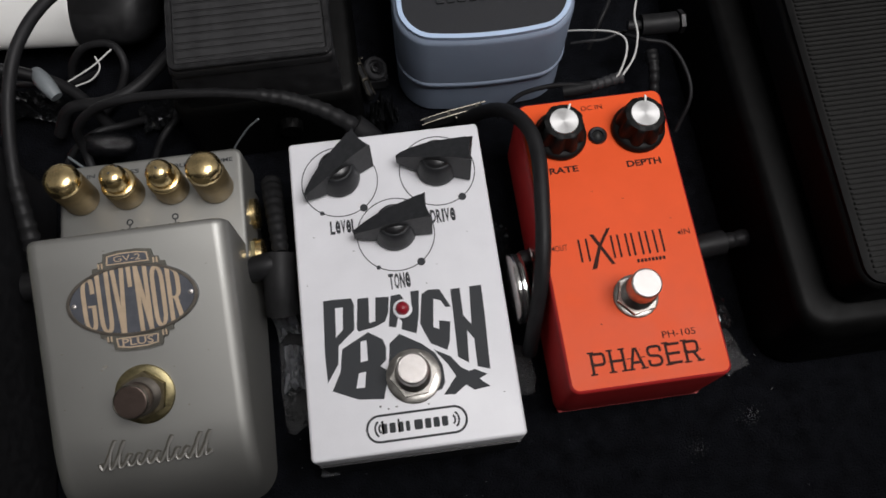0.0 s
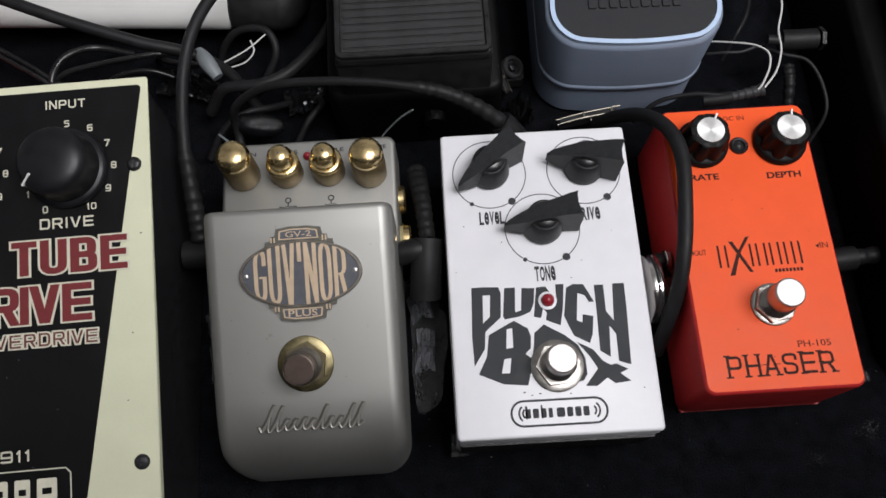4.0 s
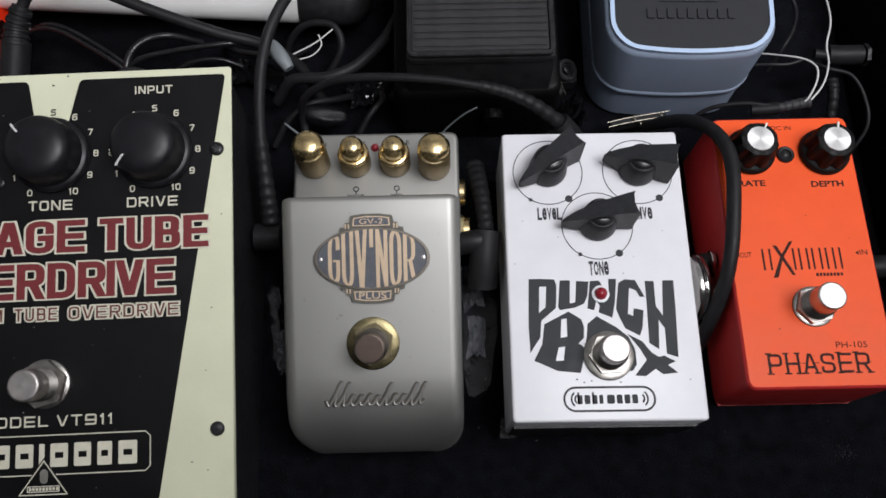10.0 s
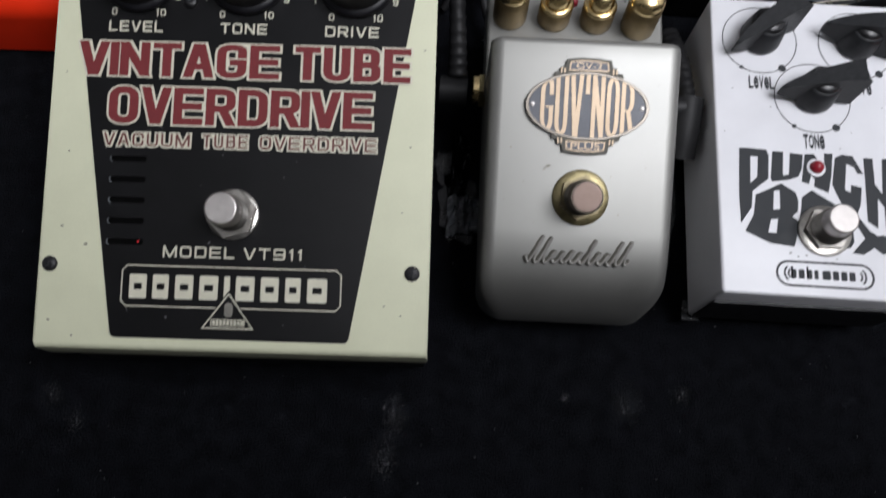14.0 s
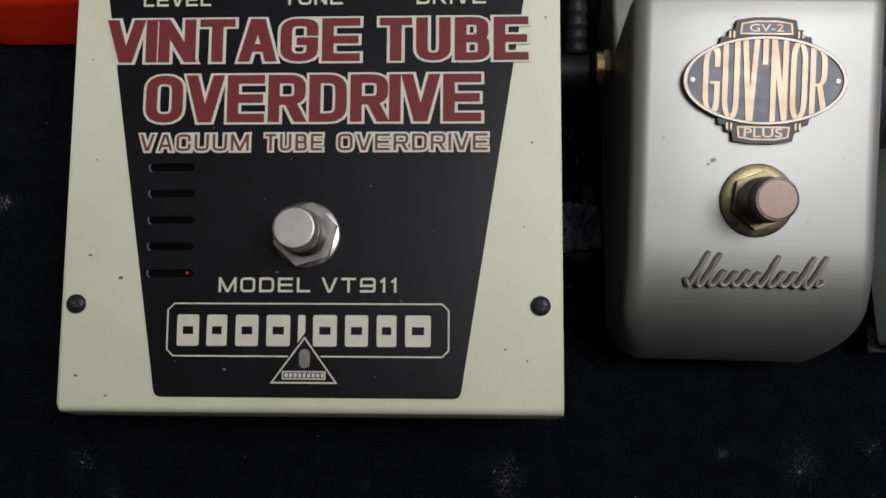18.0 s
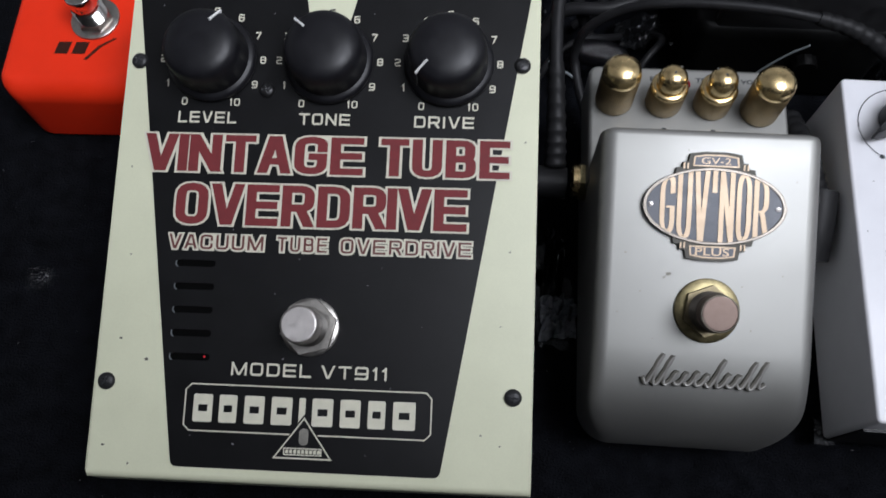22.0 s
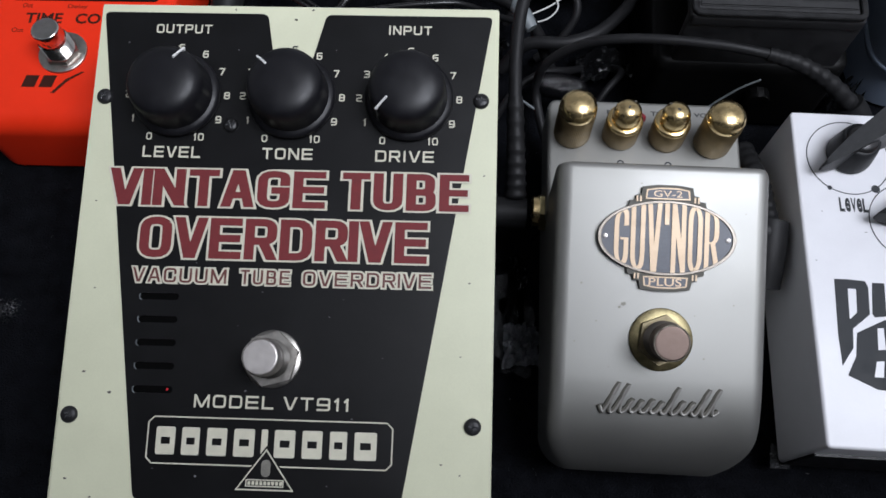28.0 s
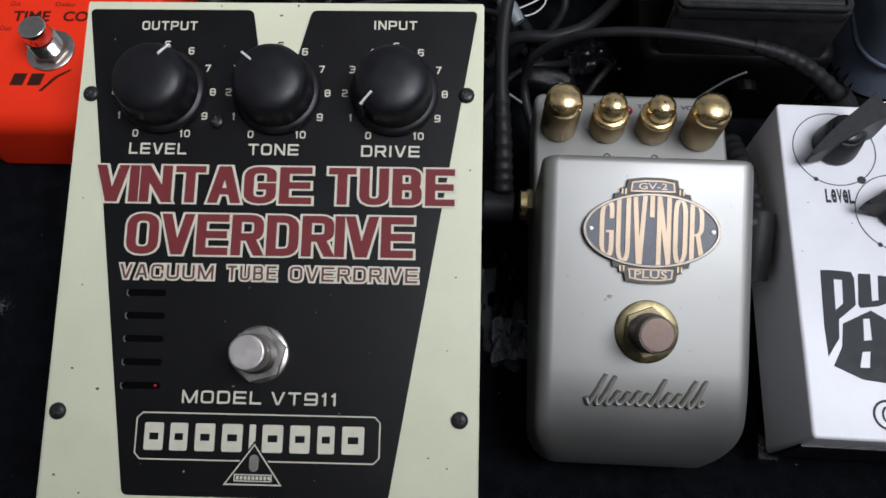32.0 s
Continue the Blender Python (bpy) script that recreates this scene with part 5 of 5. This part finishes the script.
def white_can():
    ob = thing("plastic_bottle", -180.0, 257.5, 18.5, -6.0, "flat white plastic bottle with a black cap lying down", "bottle")
    axis = Matrix.Diagonal((1, 0.9, 0.36, 1)) @ tr(0, 0, 0, 0, 90, 0)
    part("bottle_body", lathe([(46.0, -66), (50.0, -63), (50.0, 70.0), (49.0, 71.5)], 96), M_CAN, ob, "glossy white body", axis)
    part("cap", lathe([(49.2, 71.4), (50.4, 72.2), (50.4, 92.0), (48.0, 97.5), (40.0, 101.5), (0.5, 103.0)], 96), M_PLUG, ob, "black plastic cap", axis)
    for a, b in ((-6, 3), (6, 13), (17, 26), (30, 39), (42, 50)):
        bm = bmesh.new()
        rows = [[bm.verts.new((x, -45.2 * math.cos(radians(48 + 3 * q)), 18.15 * math.sin(radians(48 + 3 * q)))) for x in (a, b)] for q in range(5)]
        for r0, r1 in zip(rows, rows[1:]):
            bm.faces.new((r0[0], r0[1], r1[1], r1[0]))
        part("plain_bar", bm, M_BLUE_INK, ob, "blue printed bar")
    return ob


white_can()

# ---- cables, plugs and loose bits ----


def cable(name, pts, r, material=None, label="", category="cable", ends=(), moulding=None):
    """A cable as a thing; ends are (points, radius, ribs) mouldings at its ends."""
    ob = new(name)
    ob.empty_display_size = 0.01
    base = Vector(pts[0])
    ob.location = base * MM
    tagged(ob, label, category)
    loc = [Vector(p) - base for p in pts]
    part("cord", tube(loc, r), material or M_CABLE, ob)
    for kind, epts, er, rib in ends:
        e = [Vector(p) - base for p in epts]
        if rib:
            n = rib
            per = max(3, int(40 / max(1, len(e) - 1)))
            part(kind, tube(e, lambda t: er * (1 - 0.25 * t) * (1 + 0.12 * (math.sin(t * n * 2 * math.pi) > 0)), 14, per), moulding or M_PLUG, ob, "ribbed black strain relief")
        else:
            part(kind, tube(e, er, 16, 4), M_PLUG, ob, "black moulded plug")
    return ob


cable("instrument_cable", [(-80, 228, 40), (-94, 204, 58), (-107, 189, 62), (-115, 174, 62), (-119.5, 160, 58), (-121, 145, 54), (-121, 131, 50)], 2.15, label="thick black instrument cable arching over the pedals",
      ends=[("strain_relief", [(-119.8, 104, 34), (-120.2, 116, 42), (-121, 132, 50.5)], 3.3, 8), ("plug", [(-126, 100, 31), (-121, 99.7, 31), (-116.2, 99.5, 31)], 5.2, 0)])
cable("patch_cable", [(-104, 130, 6), (-109, 146, 12), (-111, 156, 18), (-109, 158.5, 30), (-100, 159, 40), (-89, 158, 46), (-73, 155.5, 50), (-53, 152, 52), (-37, 148.5, 52)], 1.7, label="black patch cable looping behind the silver pedal",
      ends=[("strain_relief", [(-5, 138, 36), (-17, 143, 45), (-28, 146.5, 50), (-39, 149, 52)], 2.9, 10), ("plug", [(1, 134, 26), (-4, 137, 34), (-8, 139.5, 38)], 4.6, 0)])
cable("delay_cable", [(-220.5, 194, 46), (-216, 199.5, 50), (-209, 202, 53.5), (-201, 202, 56), (-191, 198.6, 57), (-180, 194, 55.5), (-164, 188.6, 51), (-141, 182.5, 44), (-124, 180, 38), (-112, 178, 25), (-104, 170, 8)], 2.3, label="black cable rising from the red delay pedal",
      ends=[("strain_relief", [(-223.6, 183, 40), (-222.6, 189.5, 43), (-219, 196.5, 47.5)], 5.0, 5), ("plug", [(-227.5, 160, 28), (-226.2, 170, 33), (-223.4, 185, 40.5)], 5.7, 0)])
cable("phaser_cable", [(34, 150, 10), (40, 146, 22), (46, 140, 33), (50.5, 131.5, 41), (53, 122, 45), (53.2, 113, 46), (52.2, 104, 46), (50.6, 93, 45), (49, 83, 43), (47, 73, 38), (44.2, 63, 28), (42, 54, 10)], 2.7, label="black cable pressed against the orange pedal")
cable("power_cable", [(-66, 216, 8), (-70, 206, 18), (-76, 191, 23), (-88, 177, 25), (-100, 172, 25), (-115, 173, 22), (-124, 170, 10)], 2.4, label="black power cable curling between the pedals")
cable("thin_cable", [(-122, 196, 4), (-117, 200, 14), (-109, 202, 20), (-98, 199, 22), (-95, 191, 18), (-101, 184, 10), (-110, 180, 3)], 1.6, label="thin black cable curled in a loop")
cable("thin_cable", [(-246, 207, 6), (-231, 209.5, 14), (-220, 207.2, 14.5), (-206, 198.4, 14), (-193, 189.5, 12), (-180, 180, 5)], 1.0, M_LEAD, label="thin glossy black lead lying behind the cream pedal")
cable("thin_cable", [(-244, 210, 4), (-230, 212.0, 13), (-219, 209.6, 14), (-204, 200.4, 13), (-191, 191, 11), (-176, 181, 4)], 1.0, M_LEAD, label="thin glossy black lead lying behind the cream pedal")
cable("thin_cable", [(-188, 180, 5), (-189.5, 187, 14), (-186.5, 195.5, 16), (-180, 200.6, 16), (-171, 203, 14), (-160, 205, 5)], 1.5, M_LEAD, label="thin glossy black lead curving up behind the cream pedal")
cable("thin_cable", [(-192, 186, 8), (-184, 190, 16), (-169, 193, 17), (-153, 195, 17), (-141, 197, 15), (-130, 199, 8)], 1.2, M_LEAD, label="thin glossy black lead lying behind the cream pedal")
cable("thin_cable", [(-176, 184, 5), (-164, 188.5, 13), (-150, 190, 14), (-138, 188, 9)], 1.0, M_LEAD, label="thin glossy black lead lying behind the cream pedal")
cable("thin_cable", [(-150, 204, 3), (-140, 192, 16), (-128, 186, 22), (-118, 190, 14), (-112, 200, 4)], 1.3, label="thin black cable tangled behind the pedals")
cable("thin_cable", [(-210, 176, 3), (-198, 180, 14), (-186, 184, 18), (-170, 182, 12), (-158, 188, 4)], 1.3, label="thin black cable tangled behind the pedals")
cable("thin_cable", [(-126, 152, 3), (-118, 160, 12), (-108, 166, 14), (-98, 170, 10), (-90, 176, 3)], 1.5, label="thin black cable tangled behind the pedals")
cable("thin_cable", [(-92, 150, 3), (-84, 160, 12), (-78, 168, 12), (-80, 176, 4)], 1.4, label="thin black cable tangled behind the pedals")
cable("white_wire", [(76, 176, 20), (79, 174, 26), (87, 167.5, 34), (93, 163, 38), (96, 158, 40), (95, 152, 40), (92, 146.5, 38), (90, 144.5, 36)], 0.38, M_WIRE, "thin white power wire")
cable("white_wire", [(112, 205, 30), (106, 180, 40), (102, 168, 40), (101, 159, 40), (98, 151, 38), (92, 144.5, 36)], 0.38, M_WIRE, "thin white power wire")
cable("power_plug", [(48, 147, 14), (51, 147.5, 22), (57, 148.4, 28), (68, 147.5, 32), (78, 144.8, 34)], 0.9, label="small black power plug with a ribbed sleeve",
      ends=[("strain_relief", [(93, 145.4, 35), (86, 144.6, 34), (80, 144.2, 33)], 2.2, 5), ("plug", [(71, 144.8, 31), (76, 144.4, 32), (81, 144.2, 33)], 2.5, 0)], moulding=M_RIB)
cable("thin_cable", [(103, 170, 24), (108, 164, 28), (117, 161, 27), (122, 152, 24), (122.5, 141, 20), (117, 132, 10)], 0.8, label="thin dark cable beside the wah pedal")
cable("jack_plug", [(103, 171.4, 28), (109, 170.4, 28)], 2.0, label="black jack plug with a silver collar lying on its side", category="plug",
      ends=[("plug", [(108, 170.6, 28), (114, 170.2, 28), (122, 170, 28)], 4.2, 0)])
cable("jack_plug", [(104, 80, 18), (108, 80.5, 18)], 3.0, label="black jack plug in the side of the orange pedal", category="plug",
      ends=[("plug", [(107, 80.4, 18), (112, 80.8, 18), (119, 81.2, 18)], 4.6, 0), ("strain_relief", [(140, 83, 14), (130, 82, 17), (118, 81.2, 18)], 3.6, 5)])
cable("socket_lead", [(111, 148, 14), (110.5, 144, 10), (110, 139, 3)], 1.6, label="short black lead with a ribbed sleeve beside the wah pedal", category="plug",
      ends=[("strain_relief", [(112, 163, 21), (111.6, 156, 20), (111, 147, 14)], 2.3, 6)])
cable("thin_cable", [(92, 176, 8), (96, 181.5, 18), (101, 189, 20), (104, 199, 20), (101, 207, 20), (94, 213, 10)], 0.9, label="thin black cable looping behind the blue pedal")
cable("thin_cable", [(83, 174.6, 16), (89, 172, 20), (95, 171.2, 21), (101, 172.4, 22), (105, 174, 20)], 0.6, M_RIB, label="thin grey wire beside the blue pedal")
cable("patch_plug", [(-52, 92, 34), (-45, 92, 37), (-40, 92.5, 37)], 4.4, label="black patch plug between silver and white pedals", category="plug",
      ends=[("plug", [(-41, 77, 29), (-40, 86, 34), (-38.8, 96, 37)], 5.6, 0), ("strain_relief", [(-41, 128, 26), (-39.5, 112, 33), (-38.5, 96, 36)], 3.5, 9)])
cable("bare_wire", [(-54, 142, 26), (-51, 143, 31), (-45, 143.4, 40), (-40, 143, 46)], 0.35, M_TAG, "stray thin grey wire end")
cable("bare_wire", [(-104, 193, 25), (-103, 189, 23), (-107, 185.5, 21), (-114, 184, 20)], 0.32, M_WIRE, "stray pale wire end among cables")
cable("bare_wire", [(-98, 196, 24), (-106, 190, 23), (-116, 186, 21)], 0.32, M_WIRE, "stray pale wire end among cables")
cable("bare_wire", [(-120, 158, 12), (-114, 152, 14), (-110, 149, 14)], 0.5, M_TAG, "stray thin grey wire end")

single("cable_tag", tube([(-3.8, 5.9, 0.8), (-1.6, 2.4, 1.5), (1.0, -1.6, 1.2), (3.6, -5.6, 0.0)], lambda t: 2.2 + 0.9 * math.sin(math.pi * t), 16, 6), M_TAG, -117.6, 176.0, 35.0, 0, "grey plastic sleeve wrapped on a cable", "tag")
single("moulded_plug", tube([(-9.4, 1.2, 0.0), (-6.0, 0.6, 0.6), (0.0, -0.4, 0.8), (5.6, -0.8, 0.2), (9.6, -0.6, -0.6)], lambda t: 1.2 + 3.8 * math.sin(math.pi * min(1.0, 0.08 + 0.9 * t)) ** 0.6, 20, 8), M_SHINE, -102.0, 158.0, 17.0, 0, "shiny black moulded plug lying among the cables", "plug")
single("jack_collar", joined(prism(hexagon(4.6, 0), -0.8, 0.8, chamfer=0.3)), M_WORN, 124.4, 170, 28, 0, "silver collar of a jack plug", "collar")
bpy.data.objects["jack_collar"].matrix_world = pose(0.1238, 0.170, 0.028, 0, 90, 0)


def metal_clip(x, y, z, length, rz, rx, label):
    """A slim plug seen on its edge: two bright plates held by bridges, on a dark body."""
    ob = thing("metal_clip", x, y, z, 0, label, "clip", "metal clips")
    ob.matrix_world = ob.matrix_world @ pose(0, 0, 0, rx, 0, rz)
    h = length / 2
    part("clip_body", box(-h * 0.9, h * 0.9, -1.4, 1.4, -6.0, -0.6, 0.4), M_MAT, ob, "dark clip body")
    for v in (-1.2, 1.0):
        part("plate", tube([(-h, v - 0.5, -0.8), (-h * 0.3, v - 0.1, 0), (h, v, 0.2)], 0.26, 8, 5), M_CLIP, ob, "bright metal plate edge")
    for u in (-h * 0.15, h * 0.72):
        part("bridge", box(u - 0.5, u + 0.5, -1.4, 1.2, -0.9, 0.4, 0.2), M_CLIP, ob)
        part("rivet", lathe([(0.5, 0.0), (0.5, 0.4), (0.2, 0.6)], 12), M_CLIP, ob, "", tr(u + 2.4, -2.4, -0.6))
    return ob


metal_clip(31, 153.0, 13, 27, 7, 0, "slim bright metal clip behind the white pedal")
metal_clip(-2.2, 176, 11, 18, 103, 0, "slim bright metal clip behind the white pedal")


def flat_plug(x, y, z):
    """A round flat jack plug standing on edge, with a short neck into the next pedal."""
    ob = thing("flat_jack_plug", x, y, z, 0, "round flat chrome jack plug between white and orange pedals", "plug")
    side = tr(0, 0, 0, 0, 90, 0)
    shell = part("plug_shell", lathe([(0.4, -2.6), (11.4, -2.6), (12.6, -2.2), (12.9, -1.4), (12.9, -0.7), (12.2, -0.4), (12.2, 0.6), (12.9, 0.9), (12.9, 1.7), (12.5, 2.3), (11.2, 2.7), (0.4, 2.7)], 64), M_CHROME, ob, "polished chrome shell", side)
    part("seam", lathe([(12.25, -0.3), (12.45, 0.1), (12.25, 0.5)], 64), M_MAT, shell, "dark seam", side)
    part("neck", lathe([(3.4, 2.4), (3.4, 5.4), (3.0, 5.8), (3.0, 8.6)], 24), M_CASE, ob, "black neck", tr(0, 9.0, 4.0, 0, 90, 0))
    part("neck_ring", lathe([(3.9, 5.8), (4.2, 6.1), (4.2, 7.2), (3.9, 7.5)], 32), M_CHROME, ob, "chrome neck ring", tr(0, 9.0, 4.0, 0, 90, 0))
    return ob


flat_plug(40.8, 75.0, 21.0)


def tape_piece(x, y, w, d, turn, seed):
    rnd = random.Random(seed)
    pts = []
    n = 22
    for k in range(n):
        a = 2 * math.pi * k / n
        q = 0.82 + 0.3 * rnd.random()
        pts.append((w * q * math.copysign(abs(math.cos(a)) ** 0.6, math.cos(a)), d * q * math.copysign(abs(math.sin(a)) ** 0.6, math.sin(a))))
    return single("tape_strip", prism(pts, 0.0, 0.5), M_TAPE, x, y, 0.3, turn, "scuffed glossy tape stuck on the carpet", "tape", "tape strips")


tape_piece(-118, 66, 7.5, 14, 4, 1)
tape_piece(-42, 66, 7.0, 24, -2, 2)
tape_piece(-122, 82, 5.0, 8, 10, 3)
tape_piece(40, 50, 4.0, 9, 0, 4)
tape_piece(115, 44, 6.0, 9, 20, 5)

M_FILM = mat("crumpled_clear_film", (0.02, 0.021, 0.023), 0.12, var=0.4, scale=150, bump=0.2, dirt=(0.34, 0.35, 0.37), dirt_at=0.6, dirt_scale=160, spec=0.7, coat=0.4)
M_SCRAP = mat("whitish_plastic_scrap", (0.42, 0.43, 0.46), 0.35, var=0.4, scale=200, bump=0.3, dirt=(0.05, 0.05, 0.06), dirt_at=0.58, dirt_scale=220)


def crumple(x, y, z, w, d, h, turn, seed, material, label):
    """A scrap of film with folds, lying on what is under it."""
    bm = bmesh.new()
    nx, ny = 16, 16
    off = Vector((seed * 7.3, seed * 3.1, 0))
    grid = []
    for j in range(ny + 1):
        row = []
        for i in range(nx + 1):
            u, v = 2 * i / nx - 1, 2 * j / ny - 1
            edge = 1 + 0.25 * noise.noise(Vector((u * 1.7, v * 1.7, seed)))
            p = Vector((u * 2.2, v * 2.2, 0)) + off
            fold = abs(noise.noise(p)) + 0.5 * abs(noise.noise(p * 2.3))
            row.append(bm.verts.new((u * w * edge, v * d * edge, h * fold * (1.2 - u * u * v * v))))
        grid.append(row)
    for a, b in zip(grid, grid[1:]):
        for i in range(nx):
            bm.faces.new((a[i], a[i + 1], b[i + 1], b[i]))
    bmesh.ops.solidify(bm, geom=bm.faces[:], thickness=0.15)
    return single("plastic_scrap", bm, material, x, y, z, turn, label, "scrap", "plastic scraps", smooth=30)


for place in (
    (-116, 62, 1, 6, 7, 12, 2, 2, M_SCRAP, "whitish crumpled plastic scrap beside the silver pedal"),
    (-117.5, 82, 1, 3.6, 12, 14, -3, 3, M_FILM, "strip of clear film beside the silver pedal"),
    (-45, 84, 2, 4.5, 9, 9, 12, 4, M_SCRAP, "whitish crumpled plastic scrap between two pedals"),
    (-43, 64, 1, 3.5, 8, 5, -4, 5, M_SCRAP, "whitish plastic scrap between two pedals"),
    (3, 158, 3, 6, 6, 20, 30, 6, M_FILM, "crumpled shiny film behind the white pedal"),
    (41, 96, 2, 3, 12, 10, 4, 7, M_FILM, "crumpled clear film beside the orange pedal"),
    (113, 62, 1, 6, 10, 4, 15, 8, M_FILM, "crumpled clear film beside the orange pedal"),
    (-239, 207, 8, 3.0, 9, 9, 4, 11, M_FILM, "strip of clear film beside the red delay pedal"),
    (-134, 186, 4, 12, 6, 10, -20, 9, M_FILM, "crumpled shiny film among the cables"),
    (-84, 176, 4, 10, 6, 8, 12, 10, M_FILM, "crumpled shiny film among the cables"),
):
    crumple(*place)

# ---- lint on the carpet ----


def lint():
    rnd = random.Random(7)
    bm = bmesh.new()

    def fleck(x, y, s):
        a = rnd.random() * 6.283
        l, w = s * (0.6 + 1.2 * rnd.random()), s * (0.25 + 0.3 * rnd.random())
        ca, sa = math.cos(a), math.sin(a)
        z = 0.15 + 0.25 * rnd.random()
        top = bm.verts.new((x, y, z + s * 0.35))
        ring = [bm.verts.new((x + ca * u - sa * v, y + sa * u + ca * v, z)) for u, v in ((-l, 0), (0, -w), (l, 0), (0, w))]
        for i in range(4):
            bm.faces.new((ring[i], ring[(i + 1) % 4], top))
    for _ in range(1600):
        x, y = rnd.uniform(-400, 150), rnd.uniform(-110, 150)
        fleck(x, y, 0.07 + 0.3 * rnd.random() ** 6)
    for cx, cy, sx, sy, n in ((-139, -14, 2.2, 4.5, 70), (-142, -29, 2.6, 3.4, 60), (-56, -7, 3.4, 3.8, 60), (-301, 71, 2.6, 2.2, 50), (-78, -5, 0.8, 0.8, 8), (-30, -45, 2.4, 1.0, 12), (-43, -40, 1.6, 0.8, 8), (-224, -51, 1.0, 1.4, 10), (-154, -52, 0.7, 1.4, 8), (-262, -9, 2.0, 3.0, 24), (-36, -3, 1.8, 1.8, 18), (-252, -18, 1.6, 2.4, 20), (118, 20, 2.0, 2.0, 20), (96, 12, 2.5, 2.0, 16)):
        for _ in range(16 * n):
            fleck(rnd.gauss(cx, sx), rnd.gauss(cy, sy), 0.045 + 0.05 * rnd.random())
        for _ in range(n // 4):
            fleck(rnd.gauss(cx, sx * 0.7), rnd.gauss(cy, sy * 0.7), 0.1 + 0.35 * rnd.random() ** 2)
    return single("lint", bm, M_LINT, label="pale lint and dust scattered on the carpet", category="lint", kind="stuff")


lint()

# ---- unseen ceiling panel, added to hold the light ----
lamp = thing("ceiling_lamp", PANEL[0] * 1000, PANEL[1] * 1000, PANEL[2] * 1000 + 8, 0, "unseen flat white panel lamp, added on thin rods", "lamp")
part("housing", box(-325, 325, -375, 375, 0, 22, 3), M_WALL, lamp, "white panel housing")
for rod_x in (-240, 240):
    part("rod", lathe([(3, 20), (3, 2200 - PANEL[2] * 1000 - 8)], 12), M_WALL, lamp, "", tr(rod_x, 0, 0))
